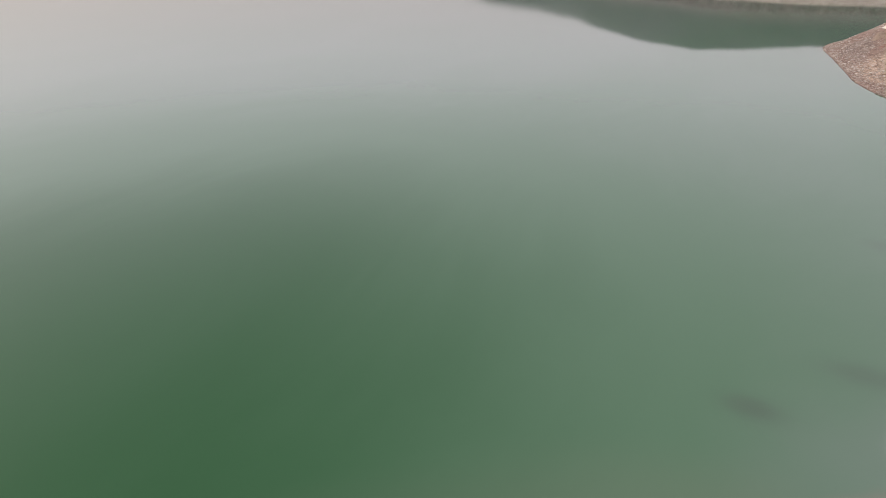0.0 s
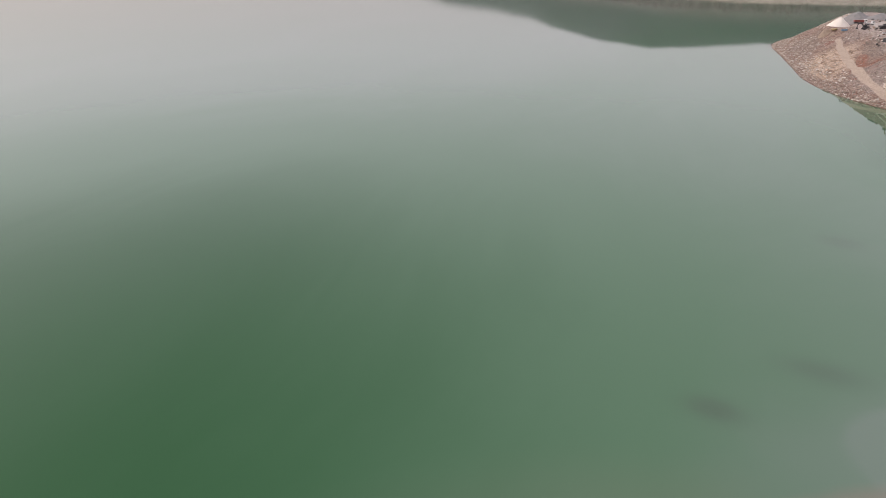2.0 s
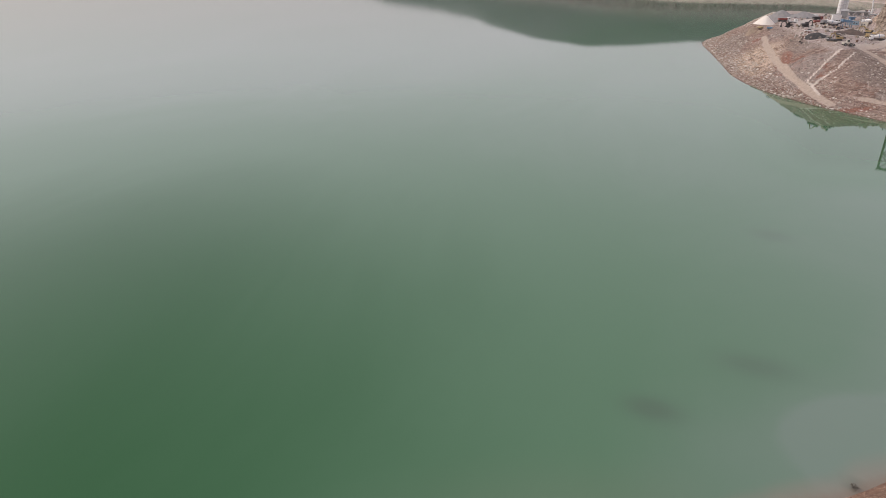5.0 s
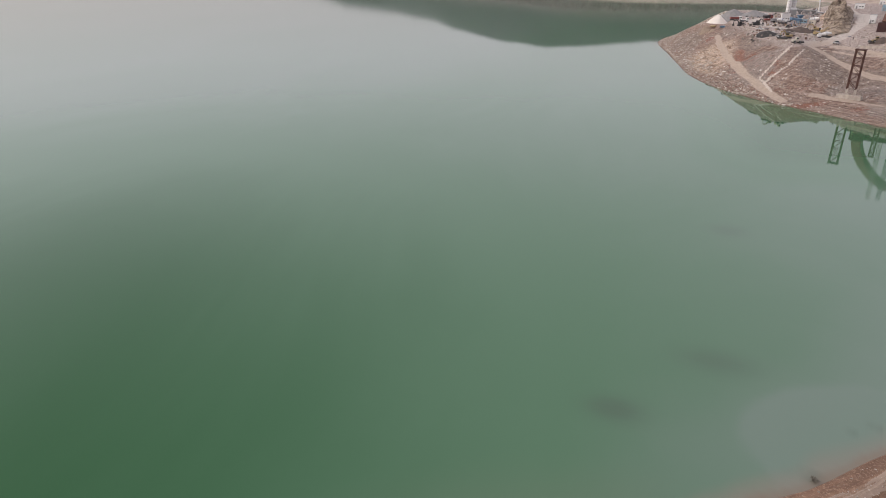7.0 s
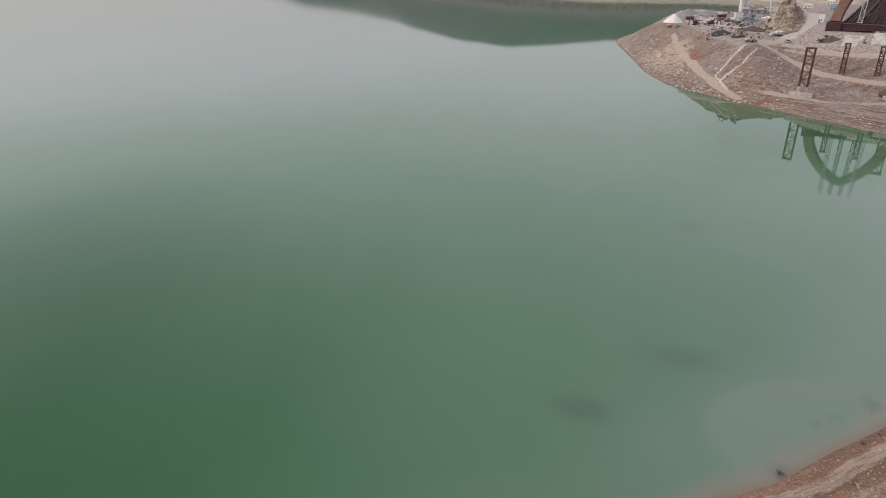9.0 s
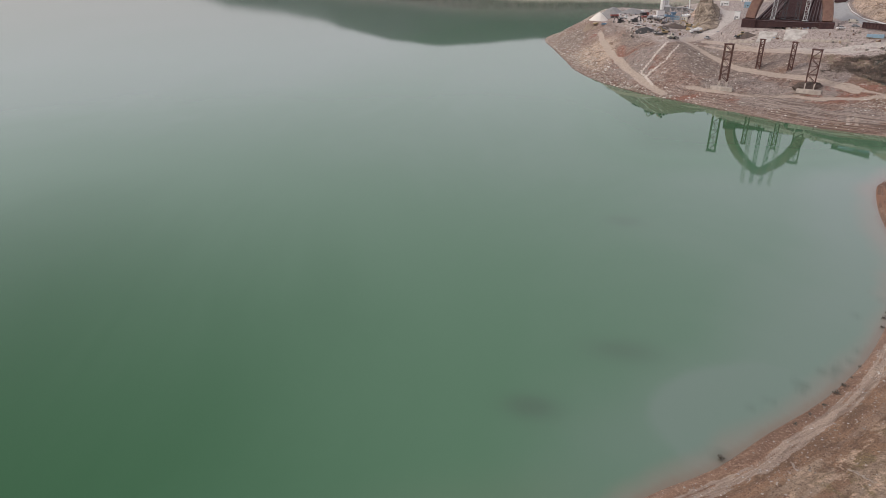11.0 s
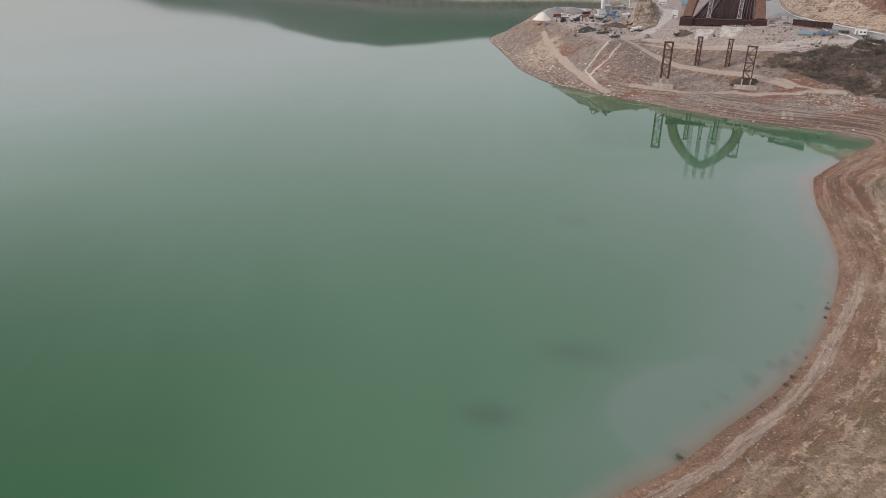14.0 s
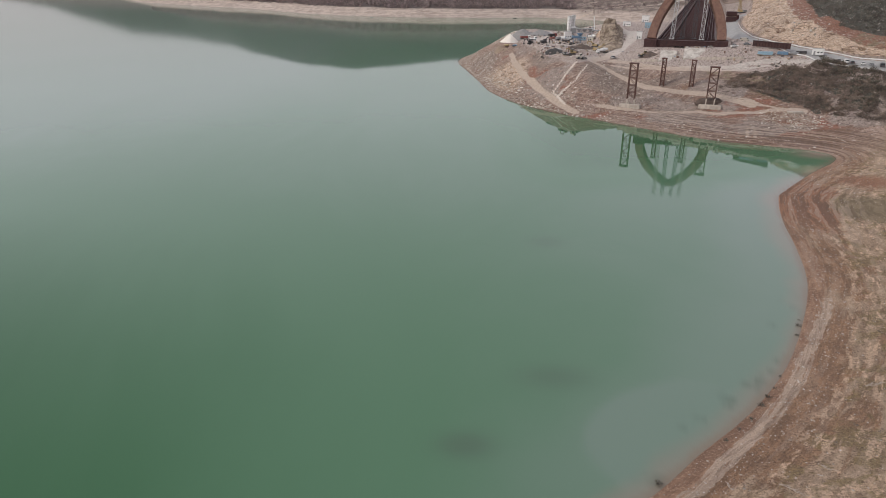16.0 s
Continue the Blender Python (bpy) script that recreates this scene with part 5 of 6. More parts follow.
def blue_machine(x, y, turn):
    top = thing("crushing_machine", at(x, y, turn), "blue steel screening machine among dark heaps", "screening machine")
    for i in (-3, 0, 3):
        for j in (-1.4, 1.4):
            part("post", beam(B(), (i, j, -0.2), (i, j, 3.6), 0.3), BLUE, top)
    part("screen_box", box(B(), (0, 0, 4.3), (7.5, 3.2, 1.6), Matrix.Rotation(radians(8), 4, "Y"), 0.1), BLUE, top)
    bm = B()
    bmesh.ops.create_cone(bm, cap_ends=True, segments=4, radius1=1.0, radius2=2.6, depth=2.2, matrix=Matrix.Translation((2.6, 0, 6.0)) @ Matrix.Rotation(math.pi / 4, 4, "Z"))
    part("feed_hopper", bm, BLUE, top)
    part("conveyor", beam(B(), (-3, 0, 3.2), (-9.5, 0, 1.2), 0.9, 0.5), DARK, top)
    part("walkway", box(B(), (0, -1.9, 3.4), (7.5, 0.7, 0.1)), GALV, top)


blue_machine(96.5, 544.7, 15)


def pump_truck(x, y, turn):
    top = thing("concrete_pump", at(x, y, turn), "white truck-mounted concrete pump with raised boom", "concrete pump")
    part("chassis", box(B(), (0, 0, 1.1), (2.3, 9.0, 0.6)), GREY, top)
    part("cab", box(B(), (0, 3.6, 2.1), (2.4, 1.9, 2.0), bevel=0.15), WHITE, top)
    part("hopper", box(B(), (0, -4.0, 1.9), (2.2, 1.6, 1.2), bevel=0.15), WHITE, top)
    for s in (-1, 1):
        for yy in (3.2, -1.5, -3.0):
            wheel(top, s * 1.05, yy, 0.5, 0.35)
    boom = part("boom", beam(B(), (0, 1.5, 1.6), (-1.6, 2.2, 12.5), 0.6, 0.7), WHITE, top)
    part("boom_tip", beam(B(), (-1.6, 2.2, 12.5), (-2.4, 2.0, 9.0), 0.4, 0.4), WHITE, boom)


pump_truck(121.3, 593.4, 60)


def crawler_crane(x, y, turn):
    top = thing("crawler_crane", at(x, y, turn), "yellow crawler crane with a steep lattice boom", "crane")
    for s in (-1, 1):
        part("crawler_track", box(B(), (s * 2.6, 0, 0.7), (1.2, 8.0, 1.4), bevel=0.3), DARK, top)
    part("body", box(B(), (0, -1.5, 2.6), (3.6, 7.5, 2.2), bevel=0.2), YELLOW, top)
    part("cab", box(B(), (-2.2, 1.8, 3.2), (1.2, 2.2, 2.2), bevel=0.15), YELLOW, top)
    part("counterweight", box(B(), (0, -5.6, 2.8), (4.6, 1.8, 2.4), bevel=0.15), GREY, top)
    lattice(top, (0, 2.2, 2.6), (2.0, 9, 44), (2.2, 2.2), (1.4, 1.4), 14, 0.32, 0.2, YELLOW, "boom_chord", "boom_brace")


crawler_crane(326.1, 801.4, 20)

# guard rails along both sides of the main road
def guard_rail(offset, first, last, label):
    rail = thing("guard_rail", pose(0, 0, 0), label, "guard rail", "rails of the main road")
    pts = []
    road = MAIN_ROAD[first:last]
    for (ax, ay), (bx, by) in zip(road, road[1:]):
        n = max(2, int(math.hypot(bx - ax, by - ay) / 4))
        d = Vector((by - ay, ax - bx)).normalized() * offset
        for k in range(n):
            x, y = ax + (bx - ax) * k / n + d.x, ay + (by - ay) * k / n + d.y
            pts.append((x, y, ground(x, y)))
    for a, b in zip(pts, pts[1:]):
        part("post", box(B(), (a[0], a[1], a[2] + 0.35), (0.16, 0.16, 1.0)), GALV, rail)
        part("rail", beam(B(), (a[0], a[1], a[2] + 0.7), (b[0], b[1], b[2] + 0.7), 0.14, 0.55), WHITE, rail)


guard_rail(-6.2, 2, 11, "white steel guard rail below the cutting")
guard_rail(6.2, 5, 11, "white steel guard rail on the road's outer edge")


def rock_outcrop():
    """A ridge of bedded rock left standing between the works and the track, cut steep on the side of the works."""
    p, q = Vector((111, 488)), Vector((135, 596))
    d = (q - p).normalized()
    side = Vector((d.y, -d.x))
    nu, nv = 90, 34
    bm, grid = B(), []
    for i in range(nu + 1):
        u = i / nu
        line = p + (q - p) * u
        crest = 7.8 * math.sin(math.pi * min(1, 0.10 + 0.95 * u)) ** 0.6 * (0.45 + 0.75 * u)
        row = []
        for j in range(nv + 1):
            v = -1 + 2 * j / nv
            wide = 8.5 + 2.5 * noise.noise(Vector((u * 5, 3.0, 1.0)))
            x, y = line.x + side.x * v * wide, line.y + side.y * v * wide
            lump = Vector((x * 0.13, y * 0.13, 0.0))
            edge = 1 - abs(v) ** (5.0 if v < 0 else 1.8)
            blocks = 1.2 * noise.noise(lump) + 0.8 * noise.cell(lump * 2.3) + 0.45 * noise.cell(lump * 5.1)
            h = crest * edge * (1 + 0.38 * blocks)
            step_h = 1.7
            h = 0.45 * h + 0.55 * step_h * (math.floor(h / step_h) + min(1, 2.2 * (h / step_h - math.floor(h / step_h))))
            jut = 0.9 * noise.noise(Vector((x * 0.3, y * 0.3, h * 0.6)))
            row.append(bm.verts.new((x + side.x * jut, y + side.y * jut, ground(x, y) + h - (1.0 if j in (0, nv) or i in (0, nu) else 0.2))))
        grid.append(row)
    for r0, r1 in zip(grid, grid[1:]):
        for j in range(nv):
            bm.faces.new((r0[j], r0[j + 1], r1[j + 1], r1[j]))
    bmesh.ops.recalc_face_normals(bm, faces=bm.faces)
    me = bpy.data.meshes.new("rock_outcrop")
    bm.to_mesh(me)
    bm.free()
    me.materials.append(CRAG)
    tagged(new("rock_outcrop", me), "rough tan rock outcrop cut away beside the track", "rock outcrop")


def crag_material():
    n = Nodes("tan_rock")
    base = n.mix(n.ramp(n.noise(0.16, 7, 0.75, (1, 1, 2.2), 1.0), 0.42, 0.58), (0.41, 0.34, 0.27), (0.165, 0.125, 0.095))
    base = n.mix(n.ramp(n.noise(0.8, 6, 0.75, None, 0.8), 0.54, 0.62), base, (0.09, 0.07, 0.055))
    base = n.mix(n.math("MULTIPLY", n.ramp(n.noise(0.5, 5, 0.7), 0.44, 0.36), 0.6), base, (0.50, 0.43, 0.345))
    n.bump(n.noise(0.9, 7, 0.7), 0.8, 0.7)
    return n.done(base, 0.95)


CRAG = crag_material()
rock_outcrop()


def steel_segment(x, y, turn, lift, label):
    top = thing("steel_segment", at(x, y, turn, lift), label, "steel segment", "segments waiting beside the deck")
    part("box_shell", box(B(), (0, 0, 2.2), (9, 6, 4.0), bevel=0.1), RED_STEEL, top)
    for k in range(5):
        part("stiffener", box(B(), (-3.6 + 1.8 * k, -3.1, 2.2), (0.25, 0.3, 3.8)), RED_STEEL, top)
    part("bearer", box(B(), (0, 0, 0), (8, 5, 0.5)), WOOD, top)


for k in range(3):
    p = on_bridge(215 + 16 * k, 31 + 1.5 * k, 0)
    steel_segment(p.x, p.y, TURN, 0, "dark red steel box segment waiting beside the deck")
p = on_bridge(222, 31, 0)
steel_segment(p.x, p.y, TURN + 4, 4.4, "dark red steel box segment stacked on another")


pale = thing("concrete_slab", at(175.0, 344.0, -12, -0.3), "pale concrete slab lying beside the dirt road", "concrete slab")
part("slab", box(B(), (0, 0, 0.5), (7.5, 2.6, 0.9), bevel=0.1), PALE_CONCRETE, pale)


# ---------------------------------------------------------------- stones, scrub and trees
rng = np.random.default_rng(7)


def joined(name, verts, faces, material, label, category):
    """Many small loose pieces as one object."""
    me = bpy.data.meshes.new(name)
    me.vertices.add(len(verts))
    me.vertices.foreach_set("co", verts.astype(np.float32).ravel())
    me.loops.add(faces.size)
    me.loops.foreach_set("vertex_index", faces.astype(np.int32).ravel())
    me.polygons.add(len(faces))
    me.polygons.foreach_set("loop_start", np.arange(0, faces.size, 3, dtype=np.int32))
    me.update(calc_edges=True)
    me.materials.append(material)
    return tagged(new(name, me), label, category, kind="stuff")


OCTA_V = np.array([(1, 0, 0), (0, 1, 0), (-1, 0, 0), (0, -1, 0), (0.1, 0.1, 0.8), (0, 0, -0.6), (0.55, 0.6, 0.45), (-0.6, -0.5, 0.5)], float)
OCTA_F = np.array([(0, 6, 4), (0, 1, 6), (1, 4, 6), (1, 2, 4), (2, 7, 4), (2, 3, 7), (3, 4, 7), (3, 0, 4), (1, 0, 5), (2, 1, 5), (3, 2, 5), (0, 3, 5)])


def stones(name, x, y, size, label, material=None):
    z = (look_up if y.max() < 800 else land)(x, y)[0]
    n = len(x)
    turn = rng.uniform(0, 2 * np.pi, n)
    scale = size[:, None] * rng.uniform(0.6, 1.3, (n, 3)) * (1, 1, 0.7)
    v = (OCTA_V[None] + rng.normal(0, 0.14, (n, 8, 3))) * scale[:, None]
    c, s = np.cos(turn)[:, None], np.sin(turn)[:, None]
    v = np.stack([v[..., 0] * c - v[..., 1] * s + x[:, None], v[..., 0] * s + v[..., 1] * c + y[:, None], v[..., 2] + (z + 0.15 * size)[:, None]], -1)
    return joined(name, v.reshape(-1, 3), (OCTA_F[None] + 8 * np.arange(n)[:, None, None]).reshape(-1, 3), material or STONE, label, "stones")


def scatter(n, x0, x1, y0, y1, keep):
    """About n places in a box; keep gives the chance of each."""
    over = 12 if y1 < 800 else 5
    x, y = rng.uniform(x0, x1, over * n), rng.uniform(y0, y1, over * n)
    z, s = (look_up if y1 < 800 else land)(x, y)
    ok = rng.random(over * n) < keep(x, y, z, s)
    return x[ok][:n], y[ok][:n]


def off_track(x, y):
    """1 away from the dirt roads, 0 on them."""
    return np.minimum.reduce([step(half + 0.6, half + 1.6, line_dist(x, y, pts)[0]) for half, pts in TRACKS[:5]])


# pale pebbles and stones of the near beach
x, y = scatter(4200, 10, 190, 55, 300, lambda x, y, z, s: (s > 0.2) * (0.10 + 0.9 * np.exp(-((s - 5) / 3.0) ** 2) + 0.25 * (fbm(x, y, 10, 3, 90) > 0.1)) * (s < 60) * (y < 296))
stones("beach_stones", x, y, 0.07 + 0.17 * rng.random(len(x)) ** 3 + 0.03 * rng.random(len(x)), "small pale stones strewn over the brown beach")
x, y = scatter(1700, 20, 190, 60, 300, lambda x, y, z, s: (s > 1.5) * (s < 45) * (y < 296) * (0.12 + 0.88 * np.exp(-((s - 8) / 4.5) ** 2) * (fbm(x, y, 7, 3, 89) > -0.05)))
stones("white_pebbles", x, y, 0.05 + 0.12 * rng.random(len(x)) ** 2.5, "bright white pebbles scattered on the beach", WHITE_STONE)
# boulders on the faces of the headland
x, y = scatter(6200, 2, 235, 296, 700, lambda x, y, z, s: off_track(x, y) * (s > 0.3) * (z < 25.5) * (s < 90) * (0.08 + 0.9 * (fbm(x, y, 16, 3, 91) > 0.15) * (x < 110) + 0.5 * np.exp(-((s - 3) / 4) ** 2) + 0.3 * (fbm(x, y, 16, 3, 92) > 0.25)) * np.where(x > 120, 0.3, 1.0))
stones("headland_stones", x, y, 0.14 + 0.65 * rng.random(len(x)) ** 4, "pale broken rocks on the headland's slopes")
x, y = scatter(2000, 2, 75, 380, 640, lambda x, y, z, s: off_track(x, y) * (s > 0.2) * (s < 22) * np.where(s < 12, 1.0, 0.4))
stones("shore_boulders", x, y, 0.25 + 0.8 * rng.random(len(x)) ** 3, "pale boulders along the headland's waterline")
x, y = scatter(900, 150, 215, 318, 365, lambda x, y, z, s: (s > 2) * np.maximum(np.exp(-((x - 175.4) / 9) ** 2 - ((y - 334.3) / 6) ** 2), 0.7 * np.exp(-((x - 164.1) / 9) ** 2 - ((y - 343.0) / 5) ** 2)))
stones("white_stones", x, y, 0.2 + 0.5 * rng.random(len(x)) ** 3, "white broken stones tipped below the dirt road")
x, y = scatter(260, 175, 215, 380, 402, lambda x, y, z, s: np.exp(-((x - 194) / 9) ** 2 - ((y - 394) / 4.5) ** 2) + 0.5 * np.exp(-((x - 168) / 7) ** 2 - ((y - 390) / 4) ** 2))
stones("tipped_stones", x, y, 0.18 + 0.5 * rng.random(len(x)) ** 3, "pale broken stones tipped above the scrub")
x, y = scatter(350, 60, 200, 440, 620, lambda x, y, z, s: (z > 23) * (0.2 + 0.8 * (fbm(x, y, 14, 3, 93) > 0.15)) * (np.abs(bridge_frame(x, y)[1]) > 24))
stones("site_rubble", x, y, 0.15 + 0.6 * rng.random(len(x)) ** 4, "loose rubble on the works' plateau")
x, y = scatter(2600, 195, 330, 360, 760, lambda x, y, z, s: (hill(x, y)[0] > 1) * (np.exp(-((hill(x, y)[0] - hill(x, y)[1]) / 6) ** 2) + 0.12))
stones("cutting_rocks", x, y, 0.15 + 0.6 * rng.random(len(x)) ** 3, "broken rock along the edge of the road cutting")


def tufts(name, x, y, size, leaves, material, label, category, tall=1.0, leaf=0.28, spread=1.0):
    """Bushes or bare trees: each a loose dome of small pointed pieces about leaning stems."""
    n = len(x)
    z = (look_up if y.max() < 800 else land)(x, y)[0]
    a = rng.uniform(0, 2 * np.pi, (n, leaves))
    r = np.sqrt(rng.random((n, leaves))) * spread * (0.75 + 0.5 * rng.random((n, 1)))
    h = rng.random((n, leaves)) ** 0.8 * np.sqrt(np.clip(1.15 - (r / (1.25 * spread)) ** 2, 0.05, 1)) * tall
    p = np.stack([r * np.cos(a), r * np.sin(a), h], -1) * size[:, None, None]
    p += np.stack([x, y, z], -1)[:, None]
    out = rng.normal(0, 1, (n, leaves, 3)) + np.stack([np.cos(a) * 0.8, np.sin(a) * 0.8, 0.9 * np.ones_like(a)], -1)
    out /= np.linalg.norm(out, axis=-1, keepdims=True)
    side = np.cross(out, rng.normal(0, 1, (n, leaves, 3)))
    side /= np.linalg.norm(side, axis=-1, keepdims=True)
    ls = leaf * size[:, None, None] * rng.uniform(0.6, 1.5, (n, leaves, 1))
    v = np.stack([p - side * ls * 0.5, p + side * ls * 0.5, p + out * ls * 1.3], 2)
    # stems
    stem = np.stack([x, y, z - 0.2], -1)[:, None] + rng.normal(0, 0.1, (n, 4, 3)) * size[:, None, None]
    tip = stem + np.stack([rng.normal(0, 0.4, (n, 4)) * spread, rng.normal(0, 0.4, (n, 4)) * spread, np.full((n, 4), 0.85 * tall)], -1) * size[:, None, None]
    w = rng.normal(0, 0.05, (n, 4, 3)) * size[:, None, None]
    stems = np.stack([stem - w, stem + w, tip], 2)
    v = np.concatenate([v.reshape(-1, 3), stems.reshape(-1, 3)])
    return joined(name, v, np.arange(len(v)).reshape(-1, 3), material, label, category)




def thicket(x, y, gap=-0.4):
    """Where bushes stand: thinner towards the towers, open on the grassy patch below the cars."""
    open_patch = np.exp(-(((x - 222) / 7) ** 2 + ((y - 369) / 8) ** 2))
    return inside(x, y, BUSHY) * (0.10 + 0.9 * (fbm(x, y, 9, 3, 95) > gap)) * (0.4 + 0.6 * step(152, 182, x)) * (1 - 0.9 * open_patch)


x, y = scatter(2300, 148, 262, 300, 400, lambda x, y, z, s: thicket(x, y))
tufts("scrub", x, y, 0.55 + 1.5 * rng.random(len(x)) ** 1.6, 52, SCRUB, "dense brown winter scrub on the slope", "scrub", 0.95, 0.24)
x, y = scatter(800, 148, 262, 300, 400, lambda x, y, z, s: thicket(x, y, -0.1))
tufts("pale_scrub", x, y, 0.5 + 0.9 * rng.random(len(x)), 44, PALE_SCRUB, "dry straw-brown bushes among the scrub", "scrub", 0.9, 0.24)
x, y = scatter(260, 205, 262, 310, 399, lambda x, y, z, s: thicket(x, y, -0.2) * np.maximum(step(205, 225, x), np.exp(-(((x - 215) / 7) ** 2 + ((y - 393) / 7) ** 2))))
tufts("dark_scrub", x, y, 1.2 + 1.6 * rng.random(len(x)), 70, LEAVES, "dark evergreen scrub below the road", "scrub", 1.0, 0.24)
x, y = scatter(8500, 215, 425, 340, 799, lambda x, y, z, s: (hill(x, y)[0] > hill(x, y)[1] + 11) * (hill(x, y)[0] < 190) * np.where(hill(x, y)[0] < 90, 1.0, 0.45))
tufts("hill_woods", x, y, 0.8 + 0.9 * rng.random(len(x)), 18, DARK_TWIGS, "dark leafless woods on the hill above the road", "woods", 1.2, 0.34)
x, y = scatter(6500, -900, 420, 1150, 2200, lambda x, y, z, s: (s > 40) * (s < 130) * (y < 2100) * (x < 230))
tufts("far_woods", x, y, 3.2 + 2.6 * rng.random(len(x)), 14, TWIGS, "grey-brown leafless woods on the far bank", "woods", 1.7, 0.42, 0.8)
x, y = scatter(2600, 232, 620, 1180, 1700, lambda x, y, z, s: (s > 18) * (s < 420) * (0.2 + 0.8 * (fbm(x, y, 60, 3, 98) > 0.05)))
tufts("far_scrub", x, y, 1.6 + 1.6 * rng.random(len(x)), 14, TWIGS, "grey-brown scrub on the far rocky slope", "scrub", 1.0, 0.26)
x, y = scatter(260, 40, 215, 80, 296, lambda x, y, z, s: (s > 12) * (fbm(x, y, 16, 3, 97) > 0.1) * 0.6)
tufts("beach_weeds", x, y, 0.22 + 0.3 * rng.random(len(x)), 16, SCRUB, "low dry weeds on the upper beach", "weeds", 0.7, 0.4)


# ---------------------------------------------------------------- single plants and driftwood by the water
def shrub(x, y, size, label):
    top = thing("shrub", at(x, y), label, "shrub", "shrubs at the waterline")
    r = random.Random(int(x * 31 + y * 7))
    bm = B()
    for k in range(60):
        a, e = r.uniform(0, 6.28), r.uniform(0.1, 1.2)
        d = Vector((math.cos(a) * math.cos(e), math.sin(a) * math.cos(e), math.sin(e)))
        p = d * size * r.uniform(0.25, 1.0)
        s = d.cross(Vector((r.gauss(0, 1), r.gauss(0, 1), r.gauss(0, 1)))).normalized() * size * 0.14
        bm.faces.new([bm.verts.new(v) for v in (p - s, p + s, p + d * size * 0.32)])
    part("crown", bm, LEAVES, top)
    for k in range(5):
        a = k * 1.26
        part("stem", tube(B(), (0, 0, -0.1), (0.5 * size * math.cos(a), 0.5 * size * math.sin(a), 0.7 * size), 0.05 * size, 0.015, 6), DARK_TWIGS, top)


for x, y, size in ((80.5, 139.0, 0.75), (78.0, 134.6, 0.55), (81.9, 141.8, 0.4), (61.0, 110.6, 0.7), (58.6, 107.9, 0.75), (63.6, 113.7, 0.45), (55.0, 103.8, 0.5), (51.6, 100.8, 0.4), (66.8, 118.0, 0.35), (48.0, 97.6, 0.5), (33.3, 87.0, 0.8)):
    shrub(x, y, size, "small dark shrub at the water's edge" if size > 0.5 else "tiny dark shrub in the shallows")


def dead_branch(x, y, turn, size, label):
    top = thing("dead_branch", at(x, y, turn, 0.05), label, "driftwood", "driftwood on the beach")
    r = random.Random(int(x + y))
    pts = [Vector((0, 0, 0.05))]
    for k in range(6):
        pts.append(pts[-1] + Vector((size / 6, r.uniform(-0.12, 0.12) * size, r.uniform(-0.01, 0.03) * size)))
    bm = B()
    for k, (a, b) in enumerate(zip(pts, pts[1:])):
        tube(bm, a, b, 0.13 * (1 - k / 8), 0.13 * (1 - (k + 1) / 8), 6)
    limb = part("limb", bm, WOOD, top)
    for k in range(11):
        a = pts[k % 6]
        part("twig", tube(B(), a, a + Vector((r.uniform(0.1, 0.4) * size, r.uniform(-0.2, 0.2) * size, r.uniform(0.0, 0.1) * size)), 0.065, 0.025, 5), WOOD, limb)


dead_branch(60.0, 89.4, -28, 4.2, "pale dead branch lying on the beach")
dead_branch(51.5, 85.4, -40, 3.4, "pale tangled dead branch on the beach")
dead_branch(53.0, 84.0, -55, 3.0, "pale tangled dead branch on the beach")
dead_branch(80.0, 111.9, 5, 4.0, "pale dead branch lying among weeds")
dead_branch(44.0, 84.5, 100, 2.0, "short dead branch near the water")


DARK_BRUSH = plant_material("dead_brush", (0.10, 0.065, 0.05), (0.15, 0.10, 0.075), (0.07, 0.05, 0.04))


def brush_pile(x, y):
    top = thing("brush_pile", at(x, y, 0, -0.2), "dark pile of cut brush at a tower's foot", "brush pile")
    r = random.Random(4)
    bm = B()
    for k in range(420):
        a, q = r.uniform(0, 6.28), math.sqrt(r.random())
        p = Vector((8.6 * q * math.cos(a), 3.8 * q * math.sin(a), 3.9 * (1 - q * q) * r.uniform(0.5, 1)))
        d = Vector((r.gauss(0, 1), r.gauss(0, 1), abs(r.gauss(0, 0.6)))).normalized() * r.uniform(0.7, 1.5)
        s = d.cross(Vector((0.2, 0.1, 1))).normalized() * 0.16
        bm.faces.new([bm.verts.new(v) for v in (p - s, p + s, p + d)])
    part("twigs", bm, DARK_BRUSH, top)
    bm = B()
    bmesh.ops.create_icosphere(bm, subdivisions=3, radius=1, matrix=Matrix.Diagonal((8.0, 3.2, 3.0, 1)))
    for v in bm.verts:
        v.co *= 1 + 0.25 * noise.noise(v.co * 0.8)
    part("mound", bm, SOIL, top)


brush_pile(140.5, 369.0)


BOATS = ((-154, 1305), (112, 1275))


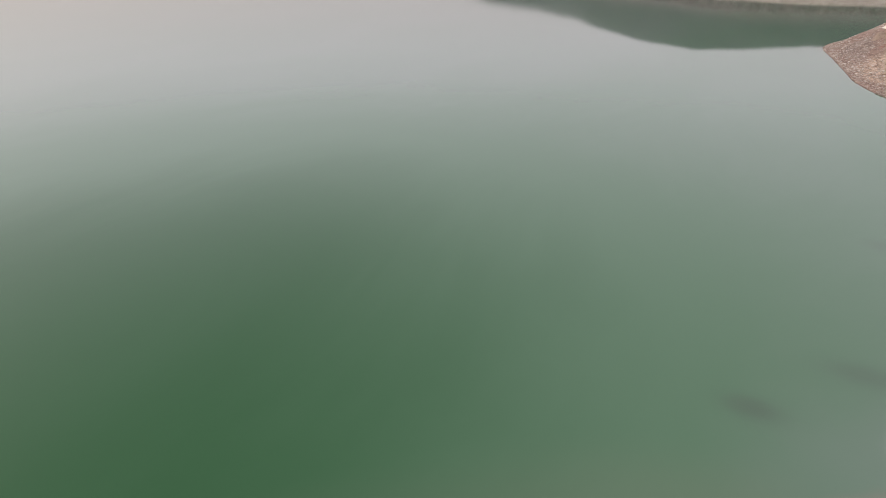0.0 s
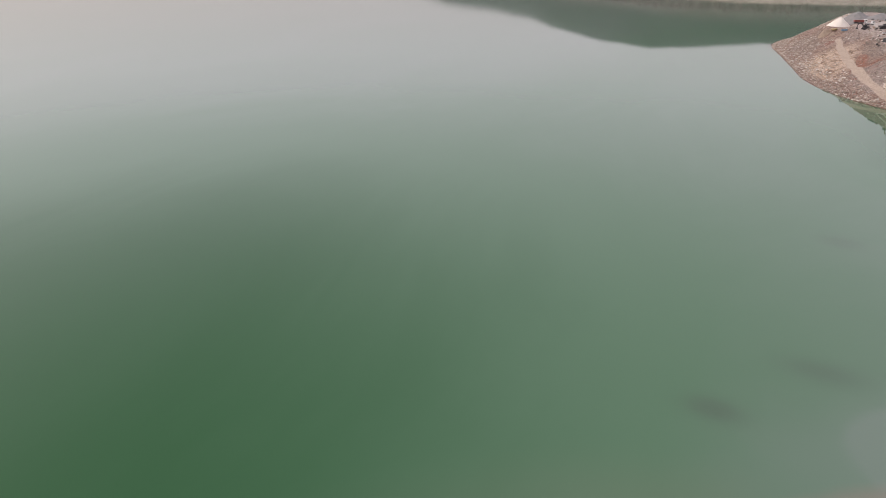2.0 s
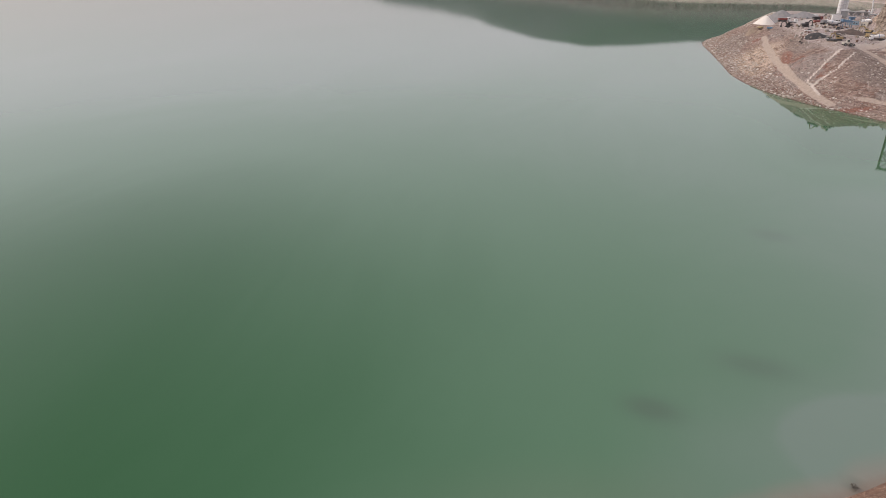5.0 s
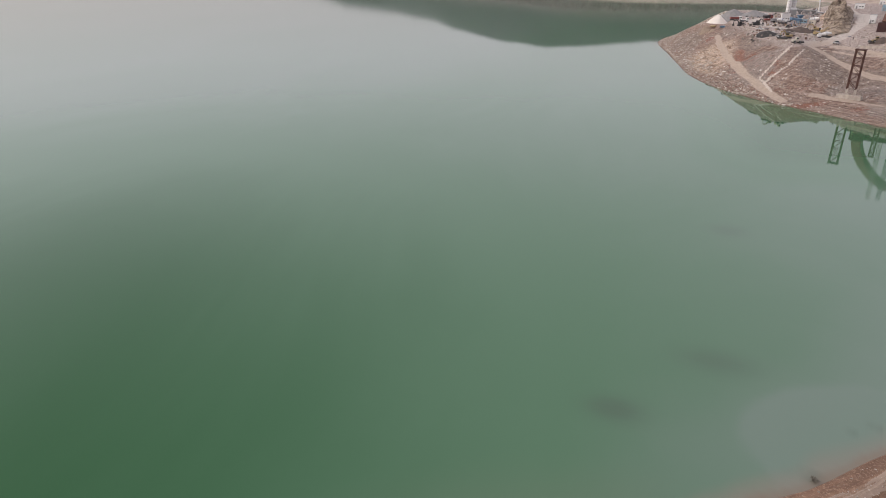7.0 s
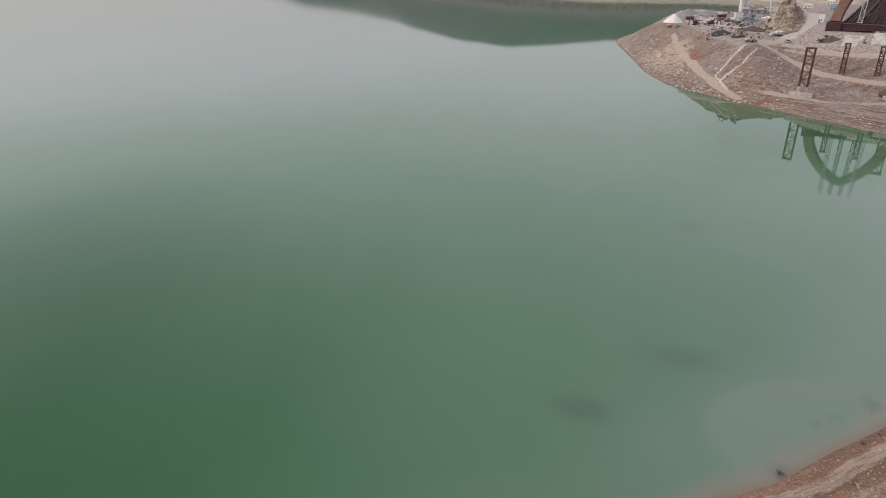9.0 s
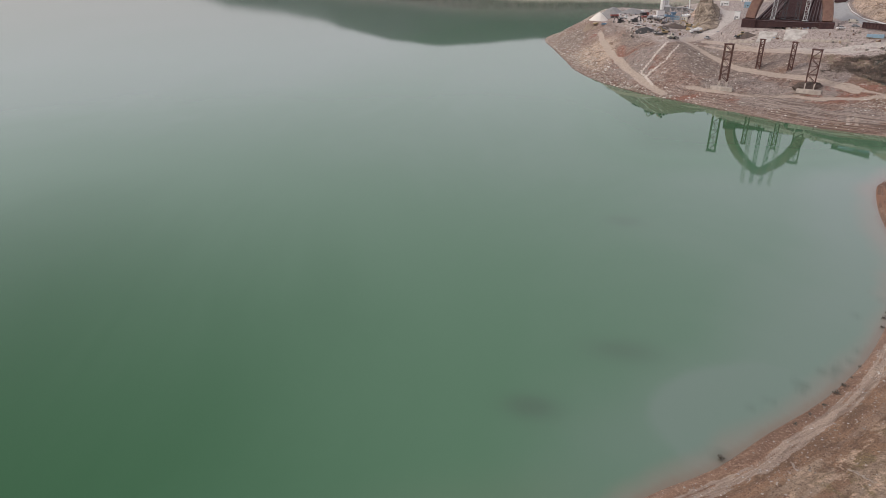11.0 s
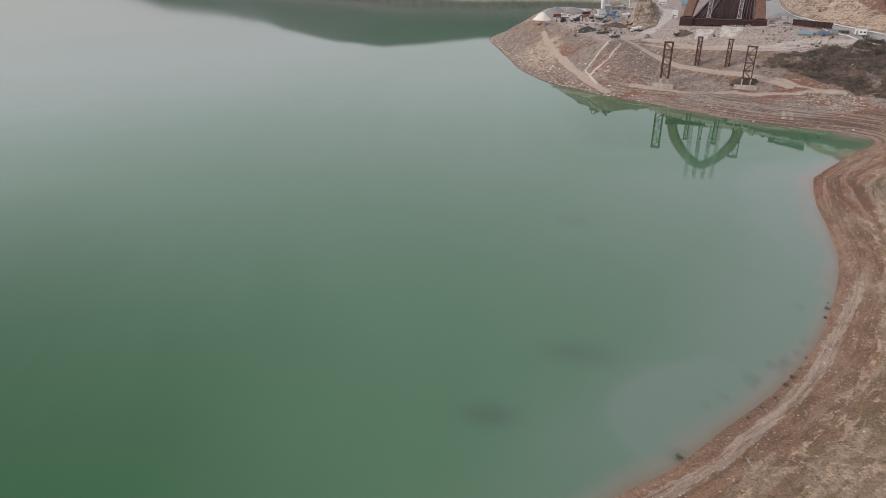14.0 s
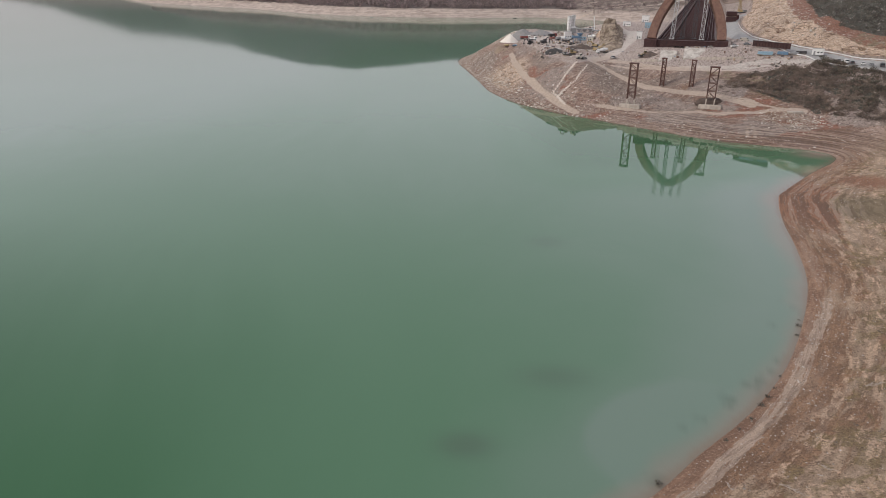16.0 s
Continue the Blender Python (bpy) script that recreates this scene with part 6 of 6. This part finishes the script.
def rowing_boat(x, y, turn, paint, label):
    top = thing("rowing_boat", pose(x, y, 0.0, 0, 0, turn), label, "boat", "boats by the far bank")
    bm, rings = B(), []
    for k in range(9):
        f = -1 + k / 4
        half, keel, rim = 0.95 * (1 - abs(f) ** 2.4) + 0.06, -0.25 + 0.3 * f * f, 0.5 + 0.22 * f * f
        rings.append([bm.verts.new((a, 3.1 * f, z)) for a, z in ((-half, rim), (-0.6 * half, keel), (0.6 * half, keel), (half, rim), (half - 0.05, rim), (0.5 * half, keel + 0.1), (-0.5 * half, keel + 0.1), (-half + 0.05, rim))])
    for a, b in zip(rings, rings[1:]):
        for k in range(8):
            bm.faces.new((a[k - 1], a[k], b[k], b[k - 1]))
    bm.faces.new(rings[0])
    bm.faces.new(rings[-1][::-1])
    bmesh.ops.recalc_face_normals(bm, faces=bm.faces)
    part("hull", bm, paint, top)
    for yy in (-1.2, 0.6):
        part("bench", box(B(), (0, yy, 0.32), (1.5, 0.3, 0.06)), WOOD, top)


rowing_boat(BOATS[0][0], BOATS[0][1], 80, GREY, "grey rowing boat moored off the far bank")
rowing_boat(BOATS[1][0], BOATS[1][1], 95, DARK, "dark rowing boat moored at the far bank")


# ---------------------------------------------------------------- loose gear of the works
def clutter_material():
    n = Nodes("mixed_site_gear")
    r = n.island()
    base = n.mix(n.ramp(r, 0.10, 0.14), (0.05, 0.048, 0.05), (0.30, 0.27, 0.24))
    for lo, color in ((0.42, (0.62, 0.60, 0.57)), (0.62, (0.16, 0.075, 0.05)), (0.74, (0.42, 0.33, 0.24)), (0.86, (0.09, 0.09, 0.10)), (0.94, (0.13, 0.24, 0.38)), (0.97, (0.70, 0.68, 0.66))):
        base = n.mix(n.ramp(r, lo, lo + 0.01), base, color)
    base = n.mix(n.math("MULTIPLY", n.noise(1.4, 4), 0.4), base, (0.25, 0.20, 0.16))
    return n.done(base, 0.75)


CUBE_V = np.array([(a, b, c) for c in (0, 1) for b in (-0.5, 0.5) for a in (-0.5, 0.5)], float)
CUBE_F = np.array([(0, 2, 3), (0, 3, 1), (4, 5, 7), (4, 7, 6), (0, 1, 5), (0, 5, 4), (2, 6, 7), (2, 7, 3), (0, 4, 6), (0, 6, 2), (1, 3, 7), (1, 7, 5)])


def gear(name, x, y, label, low=0.5, high=2.4):
    n = len(x)
    z = look_up(x, y)[0] - 0.1
    a = rng.uniform(0, np.pi, n)
    s = np.stack([low + (high - low) * rng.random(n) ** 2, 0.4 * low + (high - low) * 0.6 * rng.random(n) ** 2, 0.3 + 1.3 * rng.random(n) ** 2], -1)
    v = (CUBE_V[None] + rng.normal(0, 0.07, (n, 8, 3))) * s[:, None]
    c, d = np.cos(a)[:, None], np.sin(a)[:, None]
    v = np.stack([v[..., 0] * c - v[..., 1] * d + x[:, None], v[..., 0] * d + v[..., 1] * c + y[:, None], v[..., 2] + z[:, None]], -1)
    return joined(name, v.reshape(-1, 3), (CUBE_F[None] + 8 * np.arange(n)[:, None, None]).reshape(-1, 3), CLUTTER, label, "site gear")


CLUTTER = clutter_material()
x, y = scatter(620, 38, 128, 470, 640, lambda x, y, z, s: (np.hypot(x - 48.4, y - 596.4) > 12) * (z > 19) * (s > 26) * (0.04 + 0.96 * (fbm(x, y, 20, 3, 101) > 0.12)))
gear("loose_gear", x, y, "loose boards, drums and scrap about the works")
x, y = scatter(160, 112, 236, 395, 470, lambda x, y, z, s: (z > 25) * (0.05 + 0.95 * (fbm(x, y, 13, 3, 102) > 0.2)) * (np.abs(bridge_frame(x, y)[1]) < 75))
gear("loose_formwork", x, y, "loose boards and blocks beside the pylon", 0.4, 1.9)
x, y = scatter(120, 120, 175, 436, 452, lambda x, y, z, s: (np.abs(bridge_frame(x, y)[1]) < 20) * (bridge_frame(x, y)[0] > -9) * (bridge_frame(x, y)[0] < -1) * 1.0)
gear("loose_props", x, y, "props and boards stacked under the cross beam", 0.5, 2.2)
